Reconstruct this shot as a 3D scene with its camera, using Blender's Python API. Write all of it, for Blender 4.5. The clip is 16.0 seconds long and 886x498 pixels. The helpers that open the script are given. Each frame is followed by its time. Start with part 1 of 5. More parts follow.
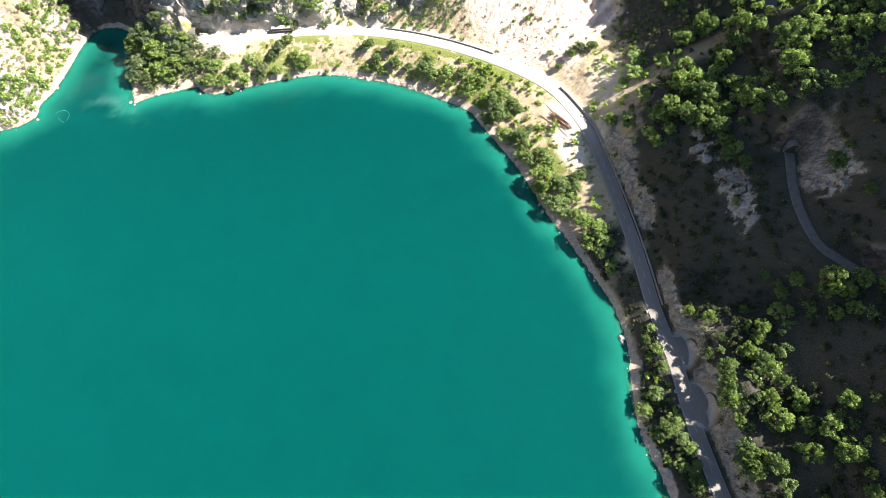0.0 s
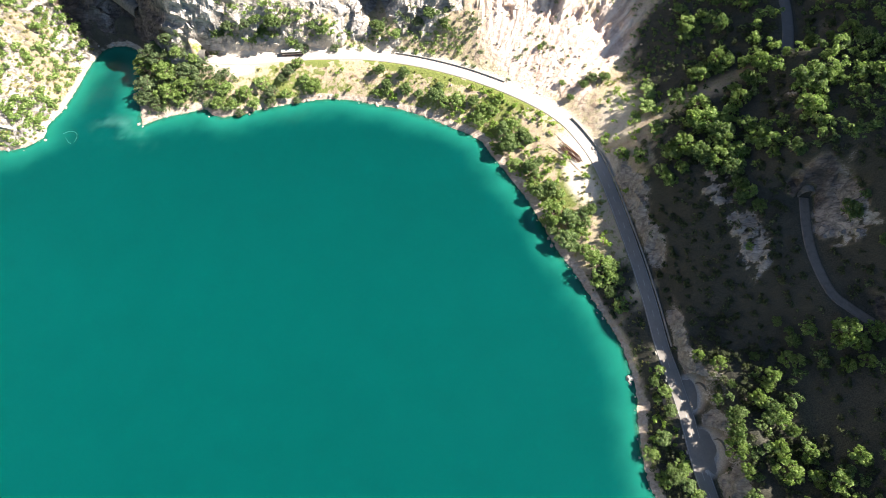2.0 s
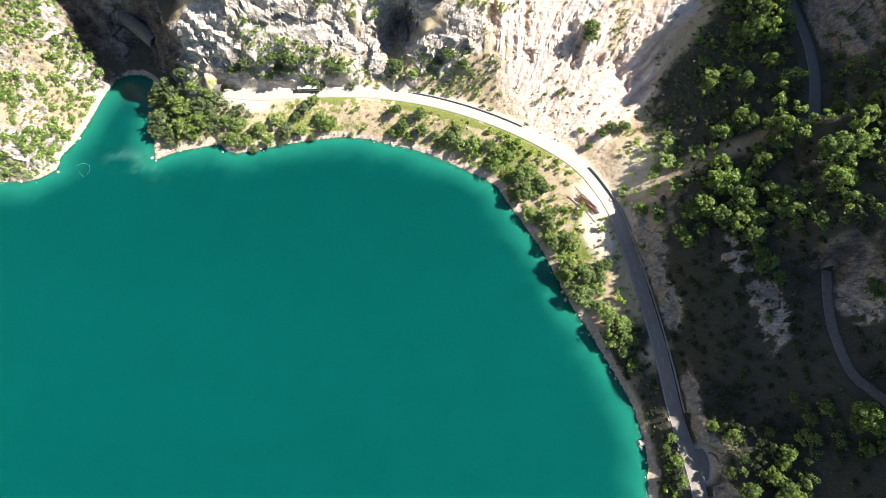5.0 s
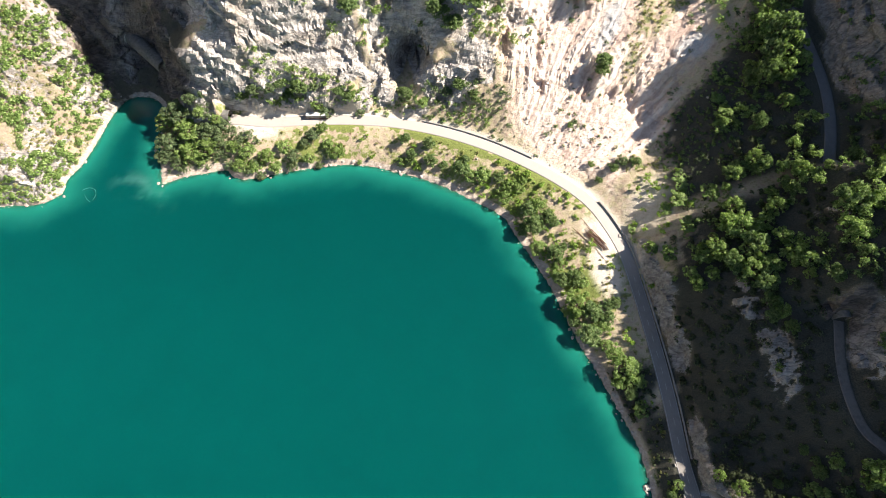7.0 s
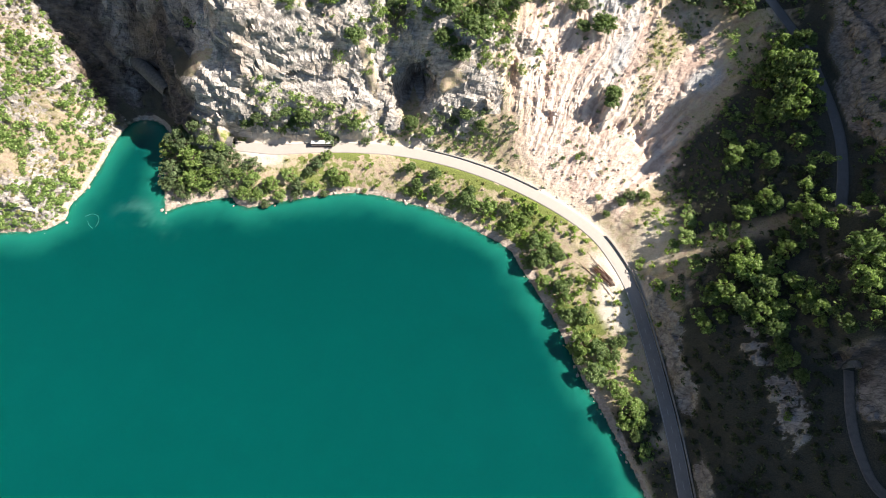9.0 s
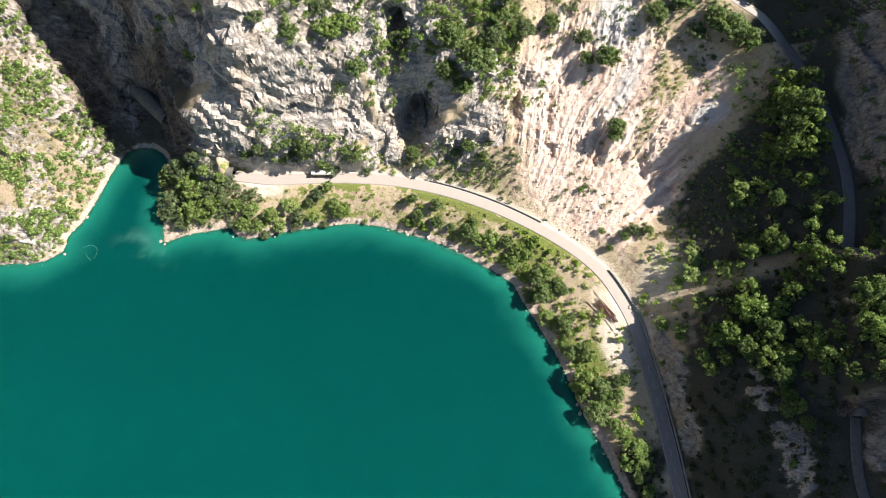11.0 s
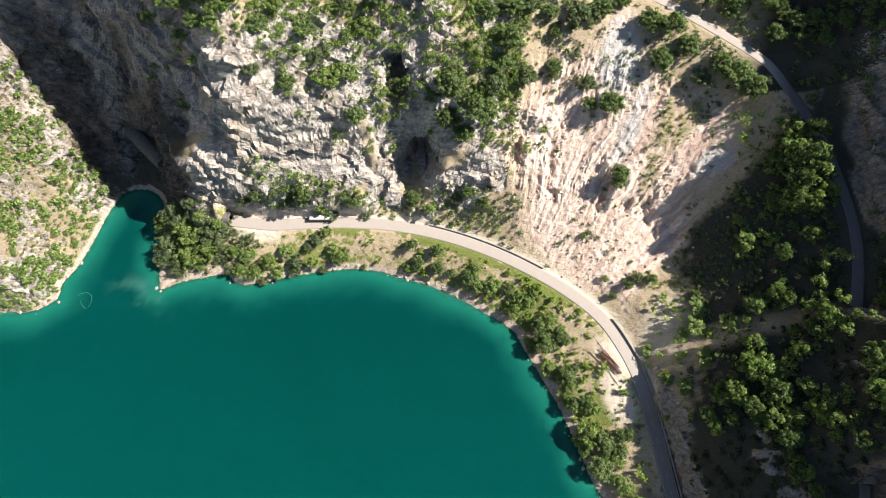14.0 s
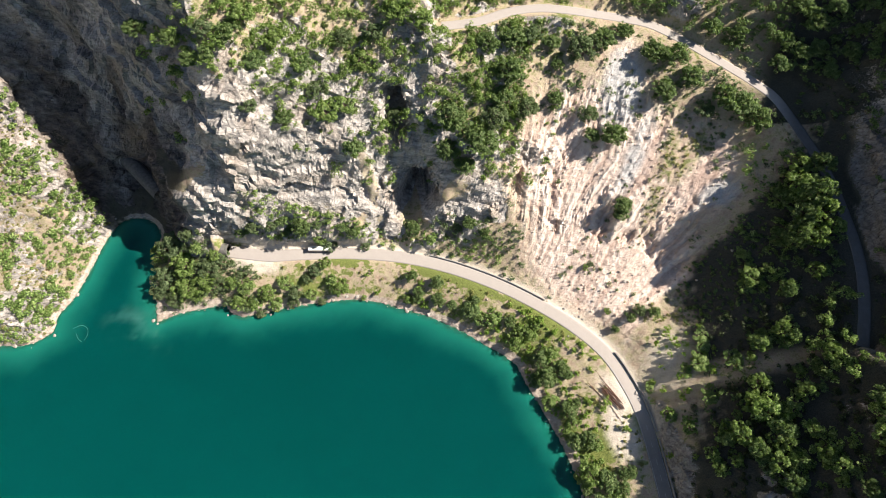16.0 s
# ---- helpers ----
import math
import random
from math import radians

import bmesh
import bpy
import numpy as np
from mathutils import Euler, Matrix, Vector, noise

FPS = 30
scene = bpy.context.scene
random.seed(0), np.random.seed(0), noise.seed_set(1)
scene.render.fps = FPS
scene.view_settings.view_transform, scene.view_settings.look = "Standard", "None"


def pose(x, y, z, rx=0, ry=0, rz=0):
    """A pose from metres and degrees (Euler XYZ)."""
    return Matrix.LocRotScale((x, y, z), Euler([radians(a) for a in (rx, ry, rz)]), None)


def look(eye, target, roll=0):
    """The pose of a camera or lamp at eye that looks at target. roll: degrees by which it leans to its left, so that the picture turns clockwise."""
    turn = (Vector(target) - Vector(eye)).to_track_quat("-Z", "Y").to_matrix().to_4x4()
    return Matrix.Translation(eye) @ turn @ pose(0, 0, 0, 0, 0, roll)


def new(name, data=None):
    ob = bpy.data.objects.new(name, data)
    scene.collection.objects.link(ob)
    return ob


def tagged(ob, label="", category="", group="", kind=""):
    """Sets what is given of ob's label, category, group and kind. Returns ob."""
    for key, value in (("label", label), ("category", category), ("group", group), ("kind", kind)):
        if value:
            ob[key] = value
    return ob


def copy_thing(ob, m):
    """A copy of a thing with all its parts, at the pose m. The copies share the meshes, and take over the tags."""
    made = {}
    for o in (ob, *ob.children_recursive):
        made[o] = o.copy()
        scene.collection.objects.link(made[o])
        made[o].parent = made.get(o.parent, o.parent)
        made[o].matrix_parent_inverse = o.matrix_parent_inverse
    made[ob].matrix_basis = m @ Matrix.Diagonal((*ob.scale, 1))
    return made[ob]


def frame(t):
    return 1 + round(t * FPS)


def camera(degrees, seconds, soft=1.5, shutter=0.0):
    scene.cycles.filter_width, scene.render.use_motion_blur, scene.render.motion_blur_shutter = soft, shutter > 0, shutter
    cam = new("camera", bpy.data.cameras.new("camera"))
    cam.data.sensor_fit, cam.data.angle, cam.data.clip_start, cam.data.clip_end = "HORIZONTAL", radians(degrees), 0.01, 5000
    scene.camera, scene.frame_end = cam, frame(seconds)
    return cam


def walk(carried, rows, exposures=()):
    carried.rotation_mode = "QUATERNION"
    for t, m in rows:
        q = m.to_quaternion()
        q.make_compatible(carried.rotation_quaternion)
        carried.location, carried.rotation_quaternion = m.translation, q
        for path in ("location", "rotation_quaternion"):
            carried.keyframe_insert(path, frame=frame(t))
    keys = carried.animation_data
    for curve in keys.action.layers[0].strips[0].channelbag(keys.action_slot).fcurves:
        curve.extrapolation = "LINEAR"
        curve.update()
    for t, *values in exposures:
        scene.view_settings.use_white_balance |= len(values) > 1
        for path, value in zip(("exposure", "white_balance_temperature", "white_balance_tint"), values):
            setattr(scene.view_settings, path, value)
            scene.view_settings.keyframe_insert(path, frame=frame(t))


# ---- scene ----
cam = camera(84.0, 16.0, soft=0.65)
# seconds, eye in metres, Euler angles in degrees
PATH = [
    (0.0, 16.08, -48.38, 221.61, 24.42, -0.43, 0.45),
    (0.5, 15.14, -44.31, 223.07, 24.39, -0.53, 0.72),
    (1.0, 14.17, -40.18, 224.50, 24.35, -0.62, 1.01),
    (1.5, 13.21, -36.04, 225.85, 24.26, -0.70, 1.28),
    (2.0, 12.27, -31.84, 227.23, 24.16, -0.78, 1.55),
    (2.5, 11.35, -27.55, 228.64, 24.08, -0.84, 1.82),
    (3.0, 10.42, -23.34, 230.02, 23.93, -0.91, 2.07),
    (3.5, 9.47, -18.98, 231.45, 23.84, -0.98, 2.38),
    (4.0, 8.38, -14.51, 232.90, 23.77, -1.02, 2.77),
    (6.5, 2.83, 7.64, 239.98, 23.33, -1.37, 4.23),
    (7.0, 1.81, 12.11, 241.35, 23.27, -1.42, 4.46),
    (7.5, 0.91, 16.51, 242.66, 23.15, -1.49, 4.65),
    (8.0, 0.00, 21.08, 243.96, 23.12, -1.52, 4.87),
    (8.5, -0.84, 25.53, 245.17, 23.04, -1.54, 5.08),
    (9.0, -1.59, 29.91, 246.36, 22.96, -1.55, 5.25),
    (11.5, -4.62, 51.84, 252.16, 22.78, -1.61, 5.42),
    (12.0, -5.17, 56.05, 253.23, 22.70, -1.62, 5.42),
    (12.5, -5.71, 60.42, 254.27, 22.74, -1.62, 5.39),
    (13.0, -6.22, 64.62, 255.21, 22.71, -1.64, 5.37),
    (13.5, -6.71, 68.77, 256.19, 22.69, -1.63, 5.37),
    (14.0, -7.18, 72.97, 257.16, 22.69, -1.63, 5.34),
    (14.5, -7.63, 77.03, 258.09, 22.61, -1.62, 5.33),
    (15.0, -8.10, 81.34, 259.07, 22.64, -1.61, 5.31),
    (15.5, -8.58, 85.56, 259.98, 22.61, -1.61, 5.27),
    (16.0, -9.08, 89.87, 260.88, 22.61, -1.61, 5.24),
]
walk(cam, [(t, pose(x, y, z, rx, ry, rz)) for t, x, y, z, rx, ry, rz in PATH],
     [(0.0, 1.92), (4.0, 1.70), (9.0, 1.38), (16.0, 1.07)])

# ---------------------------------------------------------------- world and sun
SUN_AZ, SUN_EL = 14.0, 42.0          # degrees: from +x towards +y, above the horizon
world = bpy.data.worlds.new("world")
scene.world = world
world.use_nodes = True
wn = world.node_tree.nodes
sky = wn.new("ShaderNodeTexSky")
sky.sky_type, sky.sun_disc = "NISHITA", False
sky.sun_elevation, sky.sun_rotation = radians(SUN_EL), radians(90 - SUN_AZ)
sky.altitude, sky.air_density, sky.dust_density = 700, 1.0, 0.4
world.node_tree.links.new(sky.outputs[0], wn["Background"].inputs[0])
wn["Background"].inputs[1].default_value = 0.05
sun = new("sun", bpy.data.lights.new("sun", "SUN"))
sun.data.energy, sun.data.angle, sun.data.color = 5.0, radians(0.53), (1.0, 0.92, 0.83)
sun_way = Vector((math.cos(radians(SUN_AZ)) * math.cos(radians(SUN_EL)), math.sin(radians(SUN_AZ)) * math.cos(radians(SUN_EL)), math.sin(radians(SUN_EL))))
sun.matrix_world = look(sun_way * 900, (0, 0, 0))

# ---------------------------------------------------------------- the lie of the land
# >>> land
# shoreline of the lake, west bank to gorge inlet to headland to east bank (metres)
SHORE = [
    (-420, -700), (-390, -300), (-345, -60), (-318, 60), (-280, 104), (-250, 117), (-236, 121), (-226, 122), (-219, 124), (-211.5, 130),
    (-212, 140), (-208, 148), (-205, 163), (-203, 180), (-201.5, 188), (-198.5, 196), (-192, 200), (-185, 200.5), (-177, 197), (-172, 191),
    (-171, 180), (-166, 162), (-161, 147), (-159, 141.3), (-151.5, 146), (-140.5, 150), (-125.5, 153.8), (-122, 150.5), (-115, 148.6), (-106, 151), (-94, 155.6),
    (-77.5, 160), (-62, 163.4), (-46, 164.3), (-33, 162), (-16.5, 158.8), (-2, 154.4), (11, 148.5), (23, 143), (33, 137), (37.5, 129), (43.7, 121),
]
SHORE += [
    (50, 111), (57, 100), (65, 84), (72, 70), (80.6, 56.4), (85.2, 47.2), (92, 35.5), (98, 23), (100.8, 10.6), (101.8, 0), (100.7, -12), (100.6, -24),
    (102.4, -35.5), (106.5, -46), (109.5, -56), (113, -75), (122, -130), (140, -300), (150, -700),
]
# centre lines of the roads with their heights
ROAD = [
    (-127, 180.6, 11), (-116, 180.4, 11), (-103, 180.6, 11), (-82, 184, 11), (-60, 186.5, 11), (-34, 187, 11), (-8, 183.8, 11), (17, 177.3, 11), (39, 168.7, 11),
    (59, 158.3, 11), (75.5, 146, 11), (86, 132, 10.6), (93.5, 117, 10.2), (98.8, 98, 9.6), (103.5, 77.5, 9), (107.5, 58, 8.5), (110.5, 40, 8),
    (113, 21, 7.6), (116.3, 6, 7.4), (119, -9, 7.2), (121.5, -30, 7), (126.5, -54, 7), (134, -85, 7), (150, -140, 8), (175, -260, 9),
]
HIGH_ROAD = [
    (-22, 277, 86), (-17, 278.2, 85.9), (-3.8, 282.9, 85.5), (9.5, 291, 85), (23.3, 295.7, 84.6), (37.4, 297.1, 84), (51.8, 297.8, 82.5), (66.4, 298.3, 81), (80.8, 297, 80), (95, 291.8, 78.4), (109.3, 284.6, 76.7),
    (123.1, 276.8, 75.4), (133.7, 270, 74.5), (141.4, 263.9, 73.7), (148.5, 253, 72.4), (157, 237.5, 70.5), (163.5, 223, 68.5), (169, 207, 65.6), (173.3, 192, 62.7), (174.3, 178, 60.8), (173, 163, 59), (169.5, 148, 58),
]
BACK_ROAD = [(165.5, 78, 47), (164, 62, 45), (164.5, 50, 44), (168, 37, 43), (174, 31, 42.5), (181, 25, 42.5)]
# foot, face and brow lines of the cliffs and slopes, low to high
FORMS = {
    "bench": [(-130, 181, 19), (-137, 180, 18), (-130, 176, 13), (-133, 186, 25), (-124, 190, 30), (-108, 191, 27), (-86, 192, 25), (-72, 194, 24), (-58, 193, 20), (-41, 192, 14.5), (-25, 194, 17), (-10, 200, 22), (10, 194, 18), (30, 190, 18),
              (47, 183, 16), (63, 176, 16), (80, 165, 17), (93, 152, 17)],
    "face": [(-142, 196, 45), (-130, 200, 53), (-116, 201, 56), (-98, 202, 44), (-83, 207, 43), (-65, 209, 37), (-47, 207, 27), (-40, 213, 33), (-33, 212, 21), (-26, 211, 21), (-31, 219, 24), (-25, 217, 25), (-14, 209, 36), (9, 220, 45), (28, 219, 39),
             (47, 208, 30.5), (64, 206, 30), (84, 206, 33), (98, 190, 25.5), (112, 175, 23.5), (112, 194, 31)],
    "brow": [(-147, 212, 48), (-127, 210, 64), (-112, 213, 82), (-90, 216, 65), (-73, 224, 64), (-55, 229, 60), (-29, 234, 61), (-4, 231, 60), (20, 240, 56), (40, 243, 51), (60, 232, 45),
             (76, 214, 40), (97, 231, 51), (118, 221, 50), (128, 222, 53)],
    "shoulder": [(-152, 235, 77), (-127, 237, 102), (-111, 226, 98), (-98, 227, 88), (-80, 236, 81), (-67, 247, 82), (-43, 244, 73), (-20, 250, 75), (-2, 259, 79), (21, 259, 70), (40, 262, 67),
                 (57, 269, 71), (83, 266, 68), (97, 252, 60), (116, 249, 60), (132, 246, 64)],
    "top": [(-170, 300, 168), (-165, 276, 150), (-148, 280, 152), (-150, 259, 126), (-138, 254, 126), (-135, 270, 134), (-100, 275, 113), (-60, 275, 98), (-32, 264, 92), (-25, 262, 92), (-36, 271, 101), (-28, 271, 98), (-40, 305, 112), (0, 306, 98), (40, 316, 102), (100, 308, 94), (150, 290, 88), (163, 286, 90), (178, 252, 92)],
    "east_foot": [(104, 143, 19), (103, 119, 19), (108, 98, 21), (112, 72, 19), (115, 50, 17), (118, 30, 15), (124, 13, 16), (136, 6, 21), (132, -9, 18), (139, -19, 23), (134, -36, 18), (136, -56, 17), (145, -88, 18)],
    "east_low": [(113, 150, 23.5), (117, 113, 28), (119, 72, 25), (128, 50, 25), (134, 27, 18), (142, -1, 18), (147, -22, 18), (152, -56, 22), (165, -100, 30)],
    "east_mid": [(128, 178, 36.5), (131, 151, 35), (137, 126, 40), (128, 98, 36), (134, 79, 38), (141, 59, 35), (148, 8, 24), (156, 20, 28)],
    "east_high": [(146, 193, 51), (152, 165, 50), (152, 141, 46), (156, 112, 53), (145, 99, 46), (152, 60, 41), (152, 90, 54), (166, 20, 37), (175, -40, 44)],
    "spur": [(168, 141, 67), (173, 142, 68), (163, 142, 63), (165, 85, 60), (169, 85, 61), (161, 86, 60), (161, 130, 56), (168, 118, 64), (163, 88, 66), (176, 98, 75), (176, 72, 62), (180, 58, 58), (186, 42, 56)],
    "east_top": [(184, 200, 84), (188, 157, 70), (190, 125, 77), (205, 90, 94), (205, 40, 78), (214, 163, 88), (200, 238, 116)],
    # unseen, beyond the east edge of view; heights set to shape the slope's shade
    "unseen_ridge": [(252, -60, 97), (252, 0, 109), (252, 24, 118), (252, 36, 116), (252, 52, 134), (252, 70, 151), (252, 88, 155), (252, 105, 156), (252, 128, 149), (252, 138, 137), (252, 147, 119), (252, 166, 117), (252, 180, 142), (252, 200, 150), (252, 218, 154), (252, 236, 165), (252, 255, 171), (252, 274, 175), (252, 293, 174), (252, 304, 168), (252, 313, 163), (252, 350, 173)],
    "gorge": [(-198, 203, 6), (-187, 205, 5), (-176, 203, 5), (-180, 214, 10), (-192, 214, 13), (-166, 199, 10), (-161, 186, 14), (-156, 198, 34)],
    "gorge_wall": [(-208, 222, 34), (-190, 228, 28), (-178, 228, 30), (-168, 215, 32), (-158, 210, 46), (-208, 247, 62), (-184, 246, 60), (-166, 238, 74), (-197, 256, 72)],
    "west_bank": [(-213, 153, 6), (-220, 147, 12), (-220, 176, 18), (-212, 190, 16), (-227, 181, 26), (-232, 157, 18), (-230, 196, 34), (-228, 209, 42), (-219, 208, 32), (-238, 223, 48), (-230, 132, 10),
                  (-250, 140, 26), (-250, 180, 44), (-262, 220, 66), (-290, 150, 55)],
    "head": [(-163, 168, 3.5), (-150, 160, 4), (-150, 174, 8), (-138, 165, 6), (-120, 165, 6), (-100, 167, 6), (-80, 172, 7), (-50, 173, 6.5), (-20, 169, 6), (8, 161, 5.5), (30, 151, 5), (52, 138, 6), (66, 120, 6),
             (79, 104, 6.5), (86, 80, 5.5), (92, 57, 5.5), (100, 38, 4.5), (107, 20, 4), (110, -2, 3.5), (111, -25, 3.5), (116, -50, 3.5)],
    "far": [(-300, 300, 150), (-420, 200, 150), (-500, 0, 140), (-560, -400, 160), (-300, 450, 230), (0, 420, 190), (150, 420, 190), (320, 330, 212), (255, -130, 105), (340, 150, 225),
            (340, 40, 190), (330, -200, 170), (330, -500, 180), (600, 0, 300), (0, 800, 320), (-600, 600, 330), (600, 600, 350), (-1000, -400, 330), (800, -800, 330)],
}


def resample(points, step):
    """Points every few metres along a smooth line through the given ones."""
    p = np.array(points, float)
    a, b = np.vstack([2 * p[0] - p[1], p, 2 * p[-1] - p[-2]]), []
    for i in range(1, len(a) - 2):
        n = max(1, int(np.linalg.norm(a[i + 1] - a[i]) / step))
        for u in np.arange(n) / n:
            b.append(0.5 * (2 * a[i] + (a[i + 1] - a[i - 1]) * u + (2 * a[i - 1] - 5 * a[i] + 4 * a[i + 1] - a[i + 2]) * u**2 + (3 * a[i] - a[i - 1] - 3 * a[i + 1] + a[i + 2]) * u**3))
    return np.array(b + [p[-1]])


def to_line(px, py, line):
    """Distance to a line of points, the height there, and the side (plus: left of its way)."""
    best, high, side = np.full(px.shape, 1e9), np.zeros(px.shape), np.zeros(px.shape)
    for a, b in zip(line[:-1], line[1:]):
        d = b[:2] - a[:2]
        u = np.clip(((px - a[0]) * d[0] + (py - a[1]) * d[1]) / max(1e-9, d @ d), 0, 1)
        ex, ey = px - a[0] - u * d[0], py - a[1] - u * d[1]
        e = np.hypot(ex, ey)
        m = e < best
        best[m] = e[m]
        side[m] = np.sign(d[0] * ey - d[1] * ex)[m]
        if len(a) > 2:
            high[m] = (a[2] + u * (b[2] - a[2]))[m]
    return best, high, side


shore_line = resample(SHORE, 5.0)
road_line, high_line, back_line = resample(ROAD, 4.0), resample(HIGH_ROAD, 4.0), resample(BACK_ROAD, 4.0)


def offset(line, d):
    """The line moved sideways (plus: to the left of its way)."""
    t = np.gradient(line[:, :2], axis=0)
    t /= np.linalg.norm(t, axis=1)[:, None]
    out = line.copy()
    out[:, 0] -= t[:, 1] * d
    out[:, 1] += t[:, 0] * d
    return out


def make_surface():
    knots = []
    s = np.array([q for q in resample(SHORE, 7.0)])
    knots += [(x, y, 0.25) for x, y in s]
    for line, w in ((ROAD, 4.2), (HIGH_ROAD, 3.5), (BACK_ROAD, 3.0)):
        r = resample(line, 7.0)
        for d in (-w, 0, w):
            knots += [tuple(q) for q in offset(r, d)]
    for name, pts in FORMS.items():
        knots += pts
    k = np.array(knots, float)
    keep = []
    for i, q in enumerate(k):                      # no two knots on one spot
        if all((q[0] - k[j][0]) ** 2 + (q[1] - k[j][1]) ** 2 > 4.0 for j in keep):
            keep.append(i)
    k = k[keep]
    d = np.hypot(k[:, None, 0] - k[None, :, 0], k[:, None, 1] - k[None, :, 1])
    n = len(k)
    A = np.zeros((n + 3, n + 3))
    A[:n, :n] = np.sqrt(d * d + 4.0)
    A[:n, n], A[:n, n + 1], A[:n, n + 2] = 1, k[:, 0] / 500, k[:, 1] / 500
    A[n:, :n] = A[:n, n:].T
    return k, np.linalg.solve(A, np.concatenate([k[:, 2], [0, 0, 0]]))


knots, weights = make_surface()


def raw_height(px, py):
    out = weights[-3] + weights[-2] * px / 500 + weights[-1] * py / 500
    for (x, y, _), w in zip(knots, weights):
        out = out + w * np.sqrt((px - x) ** 2 + (py - y) ** 2 + 4.0)
    return out


def smooth(a, b, v):
    u = np.clip((v - a) / (b - a), 0, 1)
    return u * u * (3 - 2 * u)


def from_shore(px, py):
    """Distance from the shoreline, minus in the lake."""
    d = to_line(px, py, shore_line)[0]
    inside = np.zeros(px.shape, bool)
    ring = np.vstack([shore_line, [(160, -5000), (-430, -5000)]])
    for a, b in zip(ring, np.roll(ring, -1, axis=0)):
        cut = (a[1] > py) != (b[1] > py)
        if cut.any():
            inside ^= cut & (px < (b[0] - a[0]) * (py - a[1]) / (b[1] - a[1] + 1e-12) + a[0])
    return np.where(inside, -d, d)


def land(px, py):
    """Height of the bare ground, how far inland it lies (minus: in the lake) and the distance to the nearest road."""
    z = raw_height(px, py)
    inland = from_shore(px, py)
    z = np.where(inland > 0, np.maximum(z, 0.06 * np.minimum(inland, 12)), -np.minimum(0.30 * np.abs(inland), 14))
    near = np.full(px.shape, 1e9)
    for line, half in ((road_line, 4.0), (high_line, 3.3), (back_line, 2.7)):
        e, h, _ = to_line(px, py, line)
        u = smooth(half + 2.2, half, e) * smooth(-126.0, -124.8, px)
        if line is not road_line:
            u = u * (smooth(145.2, 146.4, py) if line is high_line else smooth(80.2, 79.0, py))
        z = z * (1 - u) + h * u
        near = np.minimum(near, e - half)
    e = np.minimum(np.hypot((px - 121.6) / 0.85, (py - 1) / 1.4) - 5.0, np.hypot((px - 124.4) / 0.85, (py + 22) / 1.4) - 6.2)   # two lay-bys beside the road
    u = smooth(1.5, 0, e)
    z = z * (1 - u) + 7.15 * u
    near = np.minimum(near, e)
    return z, inland, near
# <<< land

# ---------------------------------------------------------------- materials
def material(name, rough=0.8, spec=0.3):
    m = bpy.data.materials.new(name)
    m.use_nodes = True
    b = m.node_tree.nodes["Principled BSDF"]
    b.inputs["Roughness"].default_value = rough
    b.inputs["Specular IOR Level"].default_value = spec
    return m, m.node_tree.nodes, m.node_tree.links, b


def noise_node(n, l, scale, detail=4.0, rough=0.6, coords=None, stretch=None, kind="Object"):
    tc = n.new("ShaderNodeTexCoord")
    mp = n.new("ShaderNodeMapping")
    if stretch:
        mp.inputs["Scale"].default_value = stretch[0]
        mp.inputs["Rotation"].default_value = stretch[1]
    l.new(tc.outputs[kind], mp.inputs[0])
    t = n.new("ShaderNodeTexNoise")
    t.inputs["Scale"].default_value, t.inputs["Detail"].default_value, t.inputs["Roughness"].default_value = scale, detail, rough
    l.new(mp.outputs[0], t.inputs["Vector"])
    return t.outputs["Fac"]


def ramp(n, l, fac, stops):
    r = n.new("ShaderNodeValToRGB")
    e = r.color_ramp.elements
    while len(e) < len(stops):
        e.new(0.5)
    for k, (p, c) in zip(e, stops):
        k.position, k.color = p, (*c, 1) if len(c) == 3 else c
    l.new(fac, r.inputs[0])
    return r.outputs["Color"]


def blend(n, l, fac, a, b, mode="MIX"):
    m = n.new("ShaderNodeMix")
    m.data_type, m.blend_type = "RGBA", mode
    if isinstance(fac, float):
        m.inputs[0].default_value = fac
    else:
        l.new(fac, m.inputs[0])
    for sock, v in ((m.inputs[6], a), (m.inputs[7], b)):
        if isinstance(v, tuple):
            sock.default_value = (*v, 1)
        else:
            l.new(v, sock)
    return m.outputs[2]


def maths(n, l, op, a, b=0.0, clamp=False):
    m = n.new("ShaderNodeMath")
    m.operation, m.use_clamp = op, clamp
    for sock, v in ((m.inputs[0], a), (m.inputs[1], b)):
        if isinstance(v, (int, float)):
            sock.default_value = v
        else:
            l.new(v, sock)
    return m.outputs[0]


def relief(n, l, b, fac, strength, distance):
    bump = n.new("ShaderNodeBump")
    bump.inputs["Strength"].default_value, bump.inputs["Distance"].default_value = strength, distance
    l.new(fac, bump.inputs["Height"])
    l.new(bump.outputs[0], b.inputs["Normal"])


def attribute(n, name):
    a = n.new("ShaderNodeAttribute")
    a.attribute_name = name
    return a.outputs["Fac"]


